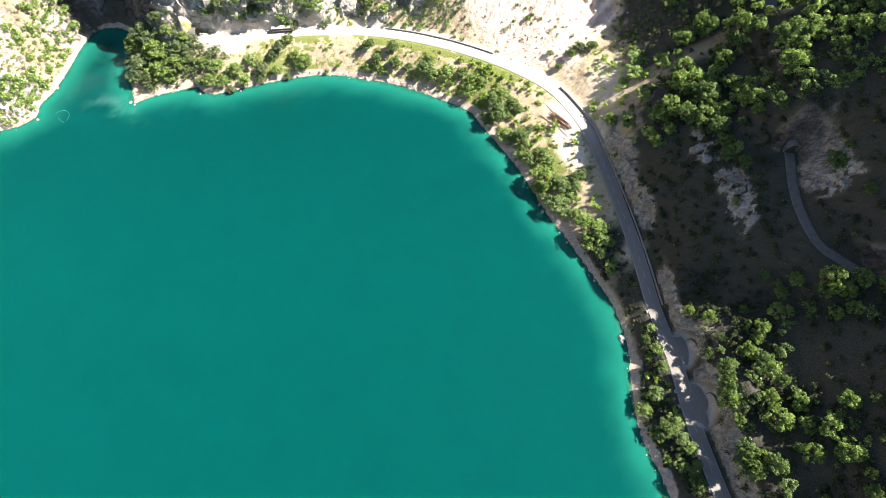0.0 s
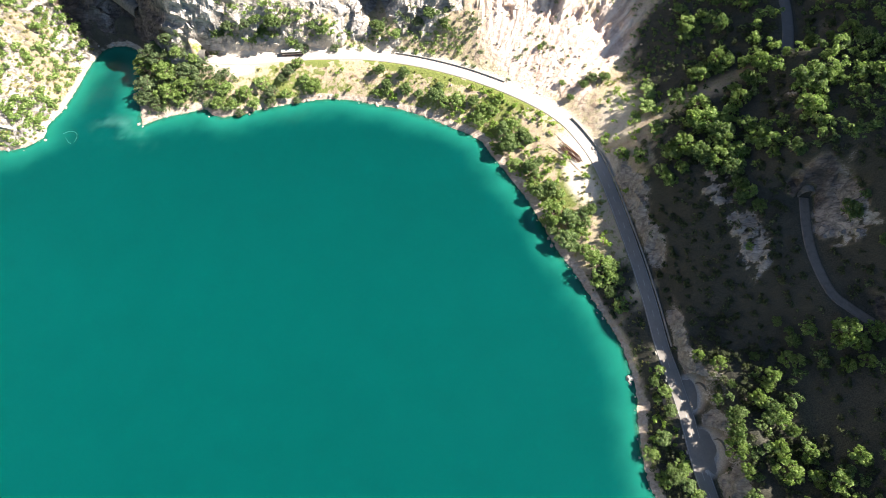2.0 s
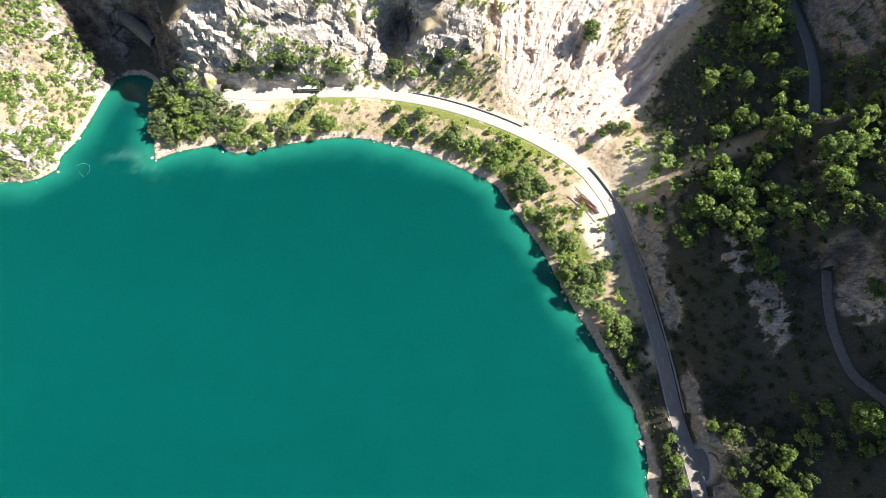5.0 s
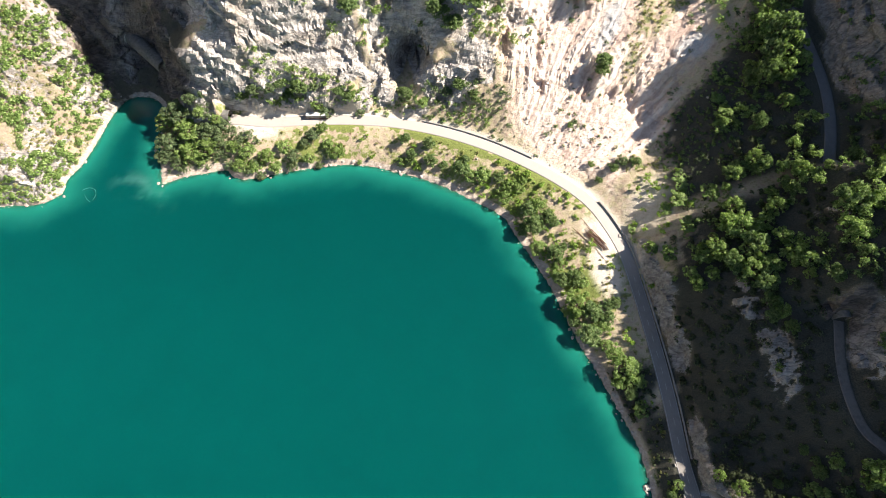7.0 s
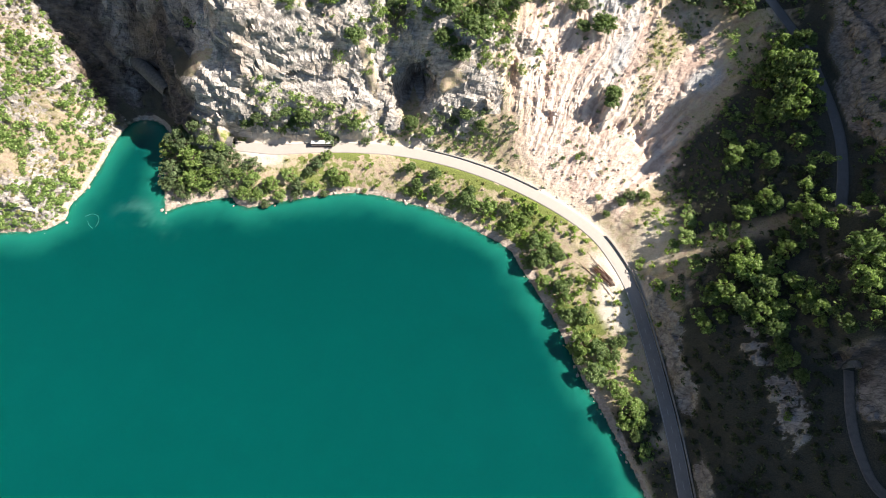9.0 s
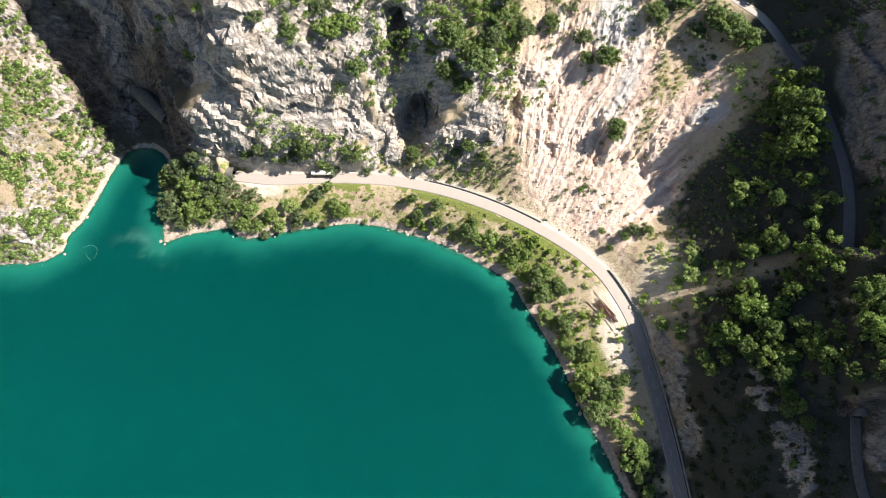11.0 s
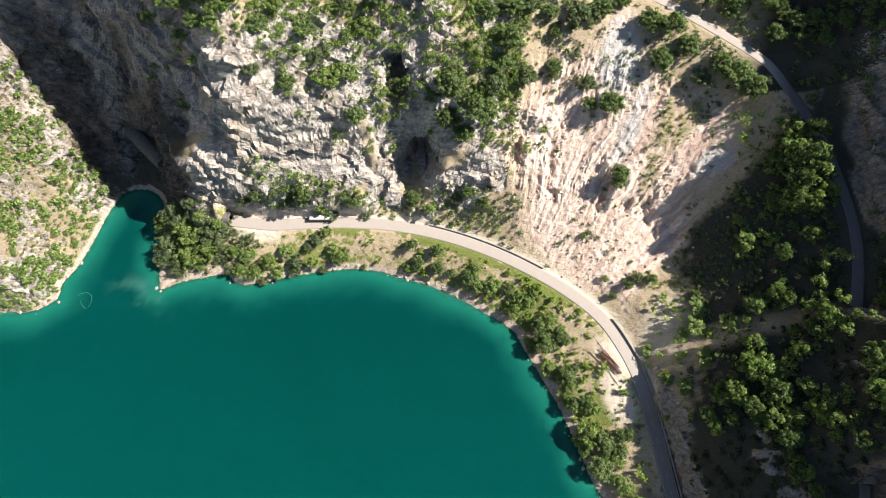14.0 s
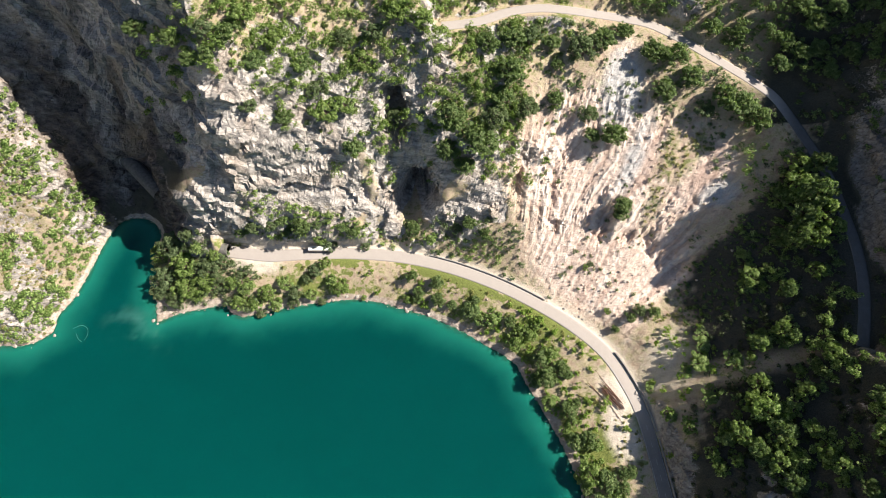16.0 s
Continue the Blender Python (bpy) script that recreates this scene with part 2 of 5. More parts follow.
def plain(name, colour, rough=0.7, metal=0.0, scale=2.0, vary=0.25, bump=0.0, spec=0.3):
    """A surface of one colour with two scales of wear."""
    m, n, l, b = material(name, rough, spec)
    b.inputs["Metallic"].default_value = metal
    dark = tuple(c * (1 - vary) for c in colour)
    lite = tuple(min(1, c * (1 + vary)) for c in colour)
    f = maths(n, l, "ADD", maths(n, l, "MULTIPLY", noise_node(n, l, scale, 5), 0.6), maths(n, l, "MULTIPLY", noise_node(n, l, scale * 7, 3), 0.4))
    c = ramp(n, l, f, [(0.35, dark), (0.65, lite)])
    oi = n.new("ShaderNodeObjectInfo")
    c = blend(n, l, maths(n, l, "MULTIPLY", oi.outputs["Random"], 0.35), c, dark)
    l.new(c, b.inputs["Base Color"])
    if bump:
        relief(n, l, b, f, 0.6, bump)
    return m


def ground_material():
    m, n, l, b = material("ground", 0.92, 0.15)
    big, mid, fine = noise_node(n, l, 0.05, 5), noise_node(n, l, 0.35, 6, 0.65), noise_node(n, l, 2.2, 5, 0.7)
    strata = noise_node(n, l, 0.5, 6, 0.7, stretch=((0.25, 1.1, 1.0), (0.3, 0.5, 0.6)))
    crack = noise_node(n, l, 0.9, 8, 0.75, stretch=((0.5, 1.0, 1.0), (0.2, 0.8, 0.5)))
    rock = ramp(n, l, strata, [(0.28, (0.12, 0.108, 0.10)), (0.39, (0.29, 0.268, 0.248)), (0.52, (0.45, 0.41, 0.368)), (0.70, (0.62, 0.57, 0.515))])
    rock = blend(n, l, ramp(n, l, crack, [(0.33, (0.9, 0.9, 0.9)), (0.41, (0, 0, 0))]), rock, (0.13, 0.115, 0.10))
    tc = n.new("ShaderNodeTexCoord")
    warp = n.new("ShaderNodeTexNoise")
    warp.inputs["Scale"].default_value, warp.inputs["Detail"].default_value = 0.12, 3
    l.new(tc.outputs["Object"], warp.inputs["Vector"])
    bent = blend(n, l, 1.0, tc.outputs["Object"], blend(n, l, 1.0, warp.outputs["Color"], (14.0, 14.0, 14.0), "MULTIPLY"), "ADD")
    joints = None
    for size, slim in ((0.075, 0.022), (0.20, 0.03)):
        mp = n.new("ShaderNodeMapping")
        mp.inputs["Scale"].default_value, mp.inputs["Rotation"].default_value = (0.45, 1.0, 1.3), (0.3, 0.5, 0.6)
        l.new(bent, mp.inputs[0])
        vor = n.new("ShaderNodeTexVoronoi")
        vor.feature = "DISTANCE_TO_EDGE"
        vor.inputs["Scale"].default_value = size
        l.new(mp.outputs[0], vor.inputs["Vector"])
        edge = ramp(n, l, vor.outputs["Distance"], [(0.0, (1, 1, 1)), (slim, (0.5, 0.5, 0.5)), (slim * 2.2, (0, 0, 0))])
        joints = edge if joints is None else maths(n, l, "MAXIMUM", joints, edge)
    rock = blend(n, l, maths(n, l, "MULTIPLY", joints, 0.28), rock, (0.07, 0.06, 0.05))
    # brown rock tone, deep enough to stand for the shade of the gorge
    rock = blend(n, l, attribute(n, "brown_shade"), rock, ramp(n, l, strata, [(0.35, (0.032, 0.027, 0.024)), (0.55, (0.085, 0.068, 0.058)), (0.7, (0.15, 0.12, 0.10))]))
    rock = blend(n, l, ramp(n, l, big, [(0.50, (0, 0, 0)), (0.64, (0.5, 0.5, 0.5))]), rock, ramp(n, l, crack, [(0.38, (0.19, 0.14, 0.10)), (0.6, (0.42, 0.33, 0.25))]))
    scree = ramp(n, l, mid, [(0.28, (0.52, 0.385, 0.31)), (0.45, (0.65, 0.505, 0.415)), (0.7, (0.76, 0.63, 0.535))])
    scree = blend(n, l, ramp(n, l, fine, [(0.32, (0.35, 0.35, 0.35)), (0.40, (0, 0, 0))]), scree, (0.38, 0.29, 0.23))
    scree = blend(n, l, ramp(n, l, attribute(n, "streak"), [(0.25, (0.75, 0.75, 0.75)), (0.5, (0, 0, 0))]), scree, ramp(n, l, mid, [(0.35, (0.36, 0.25, 0.20)), (0.65, (0.56, 0.41, 0.33))]))
    scree = blend(n, l, ramp(n, l, attribute(n, "streak"), [(0.55, (0, 0, 0)), (0.8, (0.7, 0.7, 0.7))]), scree, (0.78, 0.69, 0.60))
    talus = ramp(n, l, fine, [(0.35, (0.34, 0.325, 0.31)), (0.6, (0.55, 0.525, 0.50))])
    scree = blend(n, l, attribute(n, "talus"), scree, talus)
    soil = ramp(n, l, mid, [(0.35, (0.32, 0.235, 0.165)), (0.52, (0.52, 0.415, 0.31)), (0.68, (0.66, 0.56, 0.45))])
    dry = ramp(n, l, fine, [(0.35, (0.22, 0.19, 0.09)), (0.6, (0.43, 0.37, 0.23))])
    green = ramp(n, l, fine, [(0.32, (0.065, 0.08, 0.026)), (0.55, (0.19, 0.22, 0.06)), (0.75, (0.30, 0.33, 0.10))])
    c = blend(n, l, ramp(n, l, mid, [(0.42, (0, 0, 0)), (0.58, (1, 1, 1))]), soil, dry)
    grassy = maths(n, l, "ADD", attribute(n, "green"), maths(n, l, "MULTIPLY", maths(n, l, "SUBTRACT", mid, 0.5), 1.6))
    c = blend(n, l, ramp(n, l, grassy, [(0.40, (0, 0, 0)), (0.60, (1, 1, 1))]), c, green)
    # forest litter, darkened further to carry the shade of the slope
    shade_litter = ramp(n, l, fine, [(0.35, (0.030, 0.032, 0.024)), (0.65, (0.085, 0.080, 0.062))])
    c = blend(n, l, attribute(n, "wood_shade"), c, shade_litter)
    c = blend(n, l, attribute(n, "scree"), c, scree)
    rocky = maths(n, l, "ADD", attribute(n, "rock"), maths(n, l, "MULTIPLY", maths(n, l, "SUBTRACT", maths(n, l, "ADD", crack, fine), 1.0), 1.3))
    c = blend(n, l, ramp(n, l, rocky, [(0.46, (0, 0, 0)), (0.56, (1, 1, 1))]), c, rock)
    sand = ramp(n, l, fine, [(0.3, (0.55, 0.46, 0.36)), (0.7, (0.74, 0.66, 0.55))])
    c = blend(n, l, attribute(n, "sand"), c, sand)
    ring = maths(n, l, "ADD", attribute(n, "ring"), maths(n, l, "MULTIPLY", maths(n, l, "SUBTRACT", mid, 0.5), 0.8))
    c = blend(n, l, ramp(n, l, ring, [(0.4, (0, 0, 0)), (0.6, (1, 1, 1))]), c, ramp(n, l, crack, [(0.35, (0.27, 0.215, 0.17)), (0.6, (0.50, 0.42, 0.35))]))
    l.new(c, b.inputs["Base Color"])
    deep = maths(n, l, "MULTIPLY", maths(n, l, "MULTIPLY", joints, -0.6), attribute(n, "rock"))
    relief(n, l, b, maths(n, l, "ADD", maths(n, l, "ADD", crack, deep), maths(n, l, "MULTIPLY", fine, 0.4)), 0.7, 0.7)
    return m


def water_material():
    m, n, l, b = material("lake_water", 0.08, 0.35)
    b.inputs["IOR"].default_value = 1.33
    cloud = noise_node(n, l, 0.012, 5, 0.6)
    deep = ramp(n, l, cloud, [(0.35, (0.0002, 0.041, 0.038)), (0.65, (0.0002, 0.047, 0.0435))])
    # paler tint that makes up for brightness the exposure keys leave out
    deep = blend(n, l, attribute(n, "south_tint"), deep, (0.0004, 0.069, 0.0605))
    shoal = blend(n, l, attribute(n, "shoal"), deep, (0.010, 0.16, 0.115))
    milk = blend(n, l, attribute(n, "milk"), shoal, (0.05, 0.17, 0.145))
    l.new(milk, b.inputs["Base Color"])
    b.inputs["Subsurface Weight"].default_value, b.inputs["Subsurface Scale"].default_value = 1.0, 3.5
    b.inputs["Subsurface Radius"].default_value = (0.6, 1.0, 1.0)
    ripple = maths(n, l, "ADD", noise_node(n, l, 0.9, 3), noise_node(n, l, 0.12, 3))
    relief(n, l, b, ripple, 0.10, 0.25)
    clear = n.new("ShaderNodeBsdfTransparent")
    clear.inputs[0].default_value = (0.55, 0.86, 0.74, 1)
    mix = n.new("ShaderNodeMixShader")
    l.new(attribute(n, "clear"), mix.inputs[0])
    l.new(b.outputs[0], mix.inputs[1])
    l.new(clear.outputs[0], mix.inputs[2])
    l.new(mix.outputs[0], n["Material Output"].inputs["Surface"])
    return m


def road_material(name, a, c, dusty):
    m, n, l, b = material(name, 0.88, 0.2)
    f, g = noise_node(n, l, 0.4, 5), noise_node(n, l, 6.0, 4, 0.7)
    tar = ramp(n, l, g, [(0.3, a), (0.7, c)])
    tar = blend(n, l, ramp(n, l, f, [(0.44, (0, 0, 0)), (0.62, (0.5, 0.5, 0.5))]), tar, tuple(v * 0.72 for v in a))
    if dusty:
        # pale mask: road dust, and on the upper road sunlight in the colour
        d = maths(n, l, "ADD", attribute(n, "dust_sun"), maths(n, l, "MULTIPLY", maths(n, l, "SUBTRACT", f, 0.5), 0.5), True)
        tar = blend(n, l, d, tar, ramp(n, l, g, [(0.3, (0.32, 0.285, 0.255)), (0.7, (0.43, 0.385, 0.345))]))
    l.new(tar, b.inputs["Base Color"])
    relief(n, l, b, g, 0.3, 0.03)
    return m


def leaf_material(name, dark, mid, lite):
    m, n, l, b = material(name, 0.6, 0.2)
    geo = n.new("ShaderNodeNewGeometry")
    oi = n.new("ShaderNodeObjectInfo")
    c = ramp(n, l, geo.outputs["Random Per Island"], [(0.0, dark), (0.55, mid), (1.0, lite)])
    c = blend(n, l, maths(n, l, "MULTIPLY", oi.outputs["Random"], 0.55), c, tuple(v * k for v, k in zip(mid, (0.75, 0.70, 0.6))))
    l.new(c, b.inputs["Base Color"])
    tr = n.new("ShaderNodeBsdfTranslucent")
    l.new(blend(n, l, 1.0, c, (1.15, 1.3, 0.8), "MULTIPLY"), tr.inputs[0])
    mix = n.new("ShaderNodeMixShader")
    mix.inputs[0].default_value = 0.42
    l.new(b.outputs[0], mix.inputs[1])
    l.new(tr.outputs[0], mix.inputs[2])
    l.new(mix.outputs[0], n["Material Output"].inputs["Surface"])
    return m


M_GROUND, M_WATER = ground_material(), water_material()
M_ROAD = road_material("road_asphalt", (0.165, 0.15, 0.135), (0.25, 0.23, 0.205), True)
M_HIGH = road_material("gravel_road", (0.10, 0.097, 0.095), (0.16, 0.155, 0.15), True)
M_BACK = road_material("old_asphalt", (0.12, 0.105, 0.09), (0.18, 0.16, 0.14), False)
# leaf colour with shade put in, for growth on the shaded ground
M_LEAF_SHADE = leaf_material("leaves_shade_dark", (0.03, 0.038, 0.022), (0.08, 0.10, 0.052), (0.17, 0.20, 0.10))
M_LEAF = [leaf_material("leaves_oak", (0.05, 0.085, 0.028), (0.15, 0.225, 0.08), (0.35, 0.42, 0.19)),
          leaf_material("leaves_hornbeam", (0.07, 0.12, 0.03), (0.21, 0.31, 0.085), (0.48, 0.56, 0.24)),
          leaf_material("leaves_dull", (0.06, 0.09, 0.045), (0.145, 0.20, 0.09), (0.28, 0.345, 0.18)),
          leaf_material("leaves_fresh", (0.10, 0.17, 0.03), (0.25, 0.37, 0.07), (0.46, 0.58, 0.18)),
          leaf_material("leaves_olive", (0.12, 0.12, 0.05), (0.30, 0.295, 0.115), (0.50, 0.48, 0.23))]
M_BARK = plain("bark", (0.13, 0.10, 0.075), 0.9, scale=3, bump=0.05)
M_CONCRETE = plain("weathered_concrete", (0.30, 0.285, 0.26), 0.9, scale=0.8, bump=0.03)
# darker concrete for the tunnel mouths, bores and gallery vault
M_PORTAL = plain("dark_concrete", (0.15, 0.14, 0.125), 0.9, scale=0.7, vary=0.45, bump=0.08)
M_STONE = plain("pale_limestone", (0.40, 0.365, 0.32), 0.9, scale=0.6, vary=0.35, bump=0.12)
M_RUBBLE = plain("pinkish_scree_stone", (0.52, 0.42, 0.34), 0.9, scale=0.8, vary=0.35, bump=0.05)
M_PAINT = plain("worn_road_paint", (0.42, 0.41, 0.39), 0.7, scale=1.5)
M_POLE = plain("rusty_brown_pole", (0.15, 0.075, 0.05), 0.8, scale=1.2, vary=0.4)
M_FOAM = plain("pale_foam", (0.06, 0.21, 0.18), 0.6, scale=1.0)
M_COACH = plain("cream_bus_paint", (0.72, 0.70, 0.64), 0.35, scale=0.5, vary=0.08, spec=0.5)
M_TRIM = plain("brown_bus_paint", (0.13, 0.062, 0.05), 0.4, scale=0.6, vary=0.15, spec=0.5)
M_GLASS = plain("dark_bus_glass", (0.015, 0.017, 0.02), 0.08, scale=0.5, spec=0.6)
M_TYRE = plain("black_rubber", (0.02, 0.02, 0.02), 0.85)
M_METAL = plain("grey_metal", (0.35, 0.35, 0.35), 0.45, metal=0.8)


# ---------------------------------------------------------------- helpers of this scene
def part(name, bm, mat, parent=None, label="", at=None):
    me = bpy.data.meshes.new(name)
    bm.to_mesh(me)
    bm.free()
    me.materials.append(mat)
    ob = new(name, me)
    if parent:
        ob.parent = parent
    if at is not None:
        ob.matrix_basis = at
    if label:
        tagged(ob, label)
    return ob


def array_mesh(name, verts, quads, mat, soft=True):
    """A mesh from numpy arrays of corners and of four-cornered faces."""
    me = bpy.data.meshes.new(name)
    me.vertices.add(len(verts))
    me.vertices.foreach_set("co", np.ascontiguousarray(verts, np.float32).ravel())
    me.loops.add(quads.size)
    me.loops.foreach_set("vertex_index", np.ascontiguousarray(quads, np.int32).ravel())
    me.polygons.add(len(quads))
    me.polygons.foreach_set("loop_start", np.arange(0, quads.size, 4, dtype=np.int32))
    me.update(calc_edges=True)
    me.materials.append(mat)
    if soft:
        me.shade_smooth()
    return new(name, me)


def paint(ob, name, values):
    a = ob.data.attributes.new(name, "FLOAT", "POINT")
    a.data.foreach_set("value", np.ascontiguousarray(values, np.float32).ravel())


def box(bm, m, sx, sy, sz, bevel=0.0):
    r = bmesh.ops.create_cube(bm, size=1.0, matrix=m @ Matrix.Diagonal((sx, sy, sz, 1)))
    if bevel:
        edges = list({e for v in r["verts"] for e in v.link_edges})
        bmesh.ops.bevel(bm, geom=edges, offset=bevel, segments=2, affect="EDGES", profile=0.5)


def grid_faces(nx, ny):
    i = np.arange(nx * ny).reshape(ny, nx)
    return np.stack([i[:-1, :-1], i[:-1, 1:], i[1:, 1:], i[1:, :-1]], -1).reshape(-1, 4)


def spread(lo, hi, step, far):
    """Even steps from lo to hi, then ever wider ones out to far."""
    core = list(np.arange(lo, hi + 0.01, step))
    out, d = [], step
    a, b = lo, core[-1]
    left, right = [], []
    while b < far or a > -far:
        d *= 1.22
        a, b = a - d, b + d
        left.append(a), right.append(b)
    return np.array(left[::-1] + core + right)


# ---------------------------------------------------------------- ground
def field(px, py, scale, fn, seed=0.0, z=None):
    zz = np.zeros(px.shape) if z is None else z
    return np.array([fn(Vector((a * scale + seed, b * scale - seed, c * scale))) for a, b, c in zip(px.ravel(), py.ravel(), zz.ravel())]).reshape(px.shape)


def ridged(v):
    return noise.ridged_multi_fractal(v, 0.9, 2.1, 5, 1.0, 2.0) - 1.2


def cloudy(v):
    return noise.fractal(v, 0.9, 2.0, 5)


gx, gy = spread(-262, 210, 0.8, 3200), spread(-78, 312, 0.8, 3200)
GX, GY = np.meshgrid(gx, gy)
Z, INLAND, NEAR = land(GX, GY)
past = smooth(-4, 6, GY - 194 - (-202 - GX) * 1.16)
Z = Z - 15 * past * smooth(-196, -214, GX) * smooth(196, 210, GY)          # the gorge falls away behind the west bank
dzy, dzx = np.gradient(Z, gy, gx)
SLOPE = np.hypot(dzx, dzy)
core = (GX > -263) & (GX < 211) & (GY > -79) & (GY < 313) & (INLAND > -6)


def in_core(scale, fn, seed=0.0, z=None):
    out = np.zeros(GX.shape)
    out[core] = field(GX[core], GY[core], scale, fn, seed, None if z is None else z[core])
    return out


def oval(x, y, cx, cy, rx, ry, soft=0.25, turn=0.0):
    c, s = math.cos(radians(turn)), math.sin(radians(turn))
    u, v = (x - cx) * c + (y - cy) * s, -(x - cx) * s + (y - cy) * c
    return smooth(1 + soft, 1 - soft, np.sqrt((u / rx) ** 2 + (v / ry) ** 2))


def scree_zone(x, y):
    m = np.maximum(oval(x, y, 74, 196, 46, 34, turn=-25), oval(x, y, 62, 232, 44, 36, 0.3))
    m = np.maximum(m, oval(x, y, 97, 164, 15, 18, 0.35))
    # the pale scree is cut off along the edge of the slope's shade
    return np.maximum(m, oval(x, y, 104, 232, 26, 24, 0.3)) * smooth(0, 6, np.minimum(128 + (y - 190) * 0.42, 113 + (y - 182) * 0.75) - x + 3 * np.sin(y * 0.35))


cloud = in_core(0.035, cloudy, 3.1)
grain = in_core(0.35, cloudy, 7.7)
crags = in_core(0.034, ridged, 1.7, Z)
outcrop = in_core(0.055, cloudy, 12.3)
strata = np.zeros(GX.shape)
u, v = GX * 0.55 + GY * 0.35 + Z * 0.45, -GX * 0.30 + GY * 0.50 + Z * 0.55
strata[core] = np.array([ridged(Vector((a * 0.06, b * 0.22, 4.0))) for a, b in zip(u[core], v[core])])


def blocks(v):
    """Broken beds of rock: steps from block to block at two sizes."""
    w = Vector((noise.noise(v * 0.09), noise.noise(v * 0.09 + Vector((9, 0, 0))), noise.noise(v * 0.2 + Vector((0, 9, 0))))) * 3.0
    q = v + w
    return noise.cell(Vector((q.x / 15, q.y / 7, q.z / 8))) * 1.0 + noise.cell(Vector((q.x / 6 + 7, q.y / 3, q.z / 3.6))) * 0.5


def ledges(v):
    """Tilted beds, unevenly thick and broken off along cross joints."""
    n1, n2 = noise.fractal(v * 0.022, 0.9, 2.0, 3), noise.fractal(v * 0.06 + Vector((5, 5, 0)), 0.9, 2.0, 3)
    w = 0.50 * v.x + 0.20 * v.y + 0.82 * v.z + 9.0 * n1
    along = 0.80 * v.x - 0.30 * v.y - 0.45 * v.z + 6.0 * n2
    bed = math.floor(w / 7.0 + 0.6 * noise.noise(Vector((w * 0.05, 3.0, 0.0))))
    block = noise.cell(Vector((along / (9.0 + 5.0 * noise.cell(Vector((bed + 0.5, 2.5, 0.5)))), bed + 0.5, 0.5)))
    fine = noise.cell(Vector((along / 4.0, math.floor(w / 2.6) + 0.5, 5.5)))
    lip = (w / 7.0) % 1.0 - 0.5
    return 1.5 * block + 0.9 * lip * max(0.0, 0.5 + 1.6 * n2) + 0.45 * fine * max(0.0, 0.4 - n2)


steep = core & (SLOPE > 0.7)
beds = np.zeros(GX.shape)
beds[steep] = np.array([ledges(Vector(t)) for t in zip(GX[steep], GY[steep], Z[steep])])
cut = np.zeros(GX.shape)
cut[steep] = np.array([blocks(Vector((a * 0.85 + b * 0.35 + c * 0.35, -a * 0.45 + b * 0.5 + c * 0.75, b * 0.8 - c * 0.5))) for a, b, c in zip(GX[steep], GY[steep], Z[steep])])
talus = np.maximum(oval(GX, GY, 70, 268, 11, 20, 0.4), oval(GX, GY, 122, 221, 9, 6, 0.4, 20))
talus = np.maximum(talus, oval(GX, GY, 81, 238, 4.5, 19, 0.5, -17))
scree = np.maximum(scree_zone(GX, GY), talus)
off_road = smooth(0.2, 5.0, NEAR)
inshore = smooth(0.0, 5.0, INLAND)
rock = smooth(0.85, 1.35, SLOPE + 0.25 * cloud + 0.2 * (GX < 20) * (GY > 205)) * (1 - 0.85 * scree)
bank = oval(GX, GY, -235, 165, 42, 75)
rock = np.maximum(rock, smooth(0.10, 0.42, outcrop + 0.25 * grain) * smooth(60, 20, GX) * smooth(214, 228, GY) * smooth(-175, -165, GX) * 0.95)
rock = np.maximum(rock, 0.8 * bank * smooth(-0.3, 0.25, cloud + grain * 0.5 + 0.1)) * smooth(0.3, 2.0, NEAR)
east_side = smooth(98, 104, GX) * smooth(160, 145, GY)
bare = smooth(9 + 5 * cloud, 4, NEAR)
bare = bare * (1 - np.maximum(oval(GX, GY, 123, 1, 6, 8), oval(GX, GY, 126, -22, 7, 9)))
rock = rock * (1 - east_side * (1 - bare))
grass_strip = np.maximum(np.maximum(oval(GX, GY, 96, 231, 5, 25, 0.6, -12), oval(GX, GY, 108, 240, 5, 17, 0.6, -30)), oval(GX, GY, 101, 166, 14, 4, 0.6, -8)) * smooth(-0.9, -0.2, cloud + 0.6 * grain)
scree = scree * (1 - 0.9 * grass_strip)
chute = oval(GX, GY, -51, 214, 3.0, 13, 0.6, 28.6) * smooth(-0.5, 0.0, cloud + 0.5 * grain)
rock = np.maximum(rock, np.maximum(oval(GX, GY, -61, 206, 6, 6), oval(GX, GY, -40, 200.5, 7, 5))) * (1 - 0.9 * chute)
rock = np.maximum(rock, 0.45 * np.maximum(oval(GX, GY, 129, 3, 4, 8), oval(GX, GY, 133, -20, 4, 10)))
rx_, ry_ = GX + 7 * outcrop + 2.0 * grain, GY + 9 * cloud + 2.0 * grain
patch = np.maximum.reduce([oval(rx_, ry_, 147, 63, 6.0, 12, 0.25, 14), oval(rx_, ry_, 135, 86, 4.5, 9, 0.25, 14), 0.9 * oval(rx_, ry_, 174, 68, 5.5, 17, 0.3, 8), 0.7 * oval(rx_, ry_, 163, 122, 3, 7, 0.3, 8)])
rock = np.maximum(rock, patch * smooth(-0.2, 0.1, 0.5 * outcrop + 0.9 * grain + 0.1))
# dark ground colour begins at the shade edge: wood floor and painted shade
wood_shade = smooth(0, 12, GX + 10 * cloud + 6 * grain - np.minimum(98 + 10 * smooth(85, 105, GY) + np.maximum(0, GY - 120) * 0.30, np.maximum(108, 98 + 0.75 * (GY - 170)))) * (1 - scree) * smooth(270, 250, GY) * (1 - 0.7 * rock)
# left pale along the streak where sun reaches the ground
sun_shaft = oval(GX + 4 * cloud, GY + 3 * outcrop, 122, 137, 34, 6, 0.5, 16)
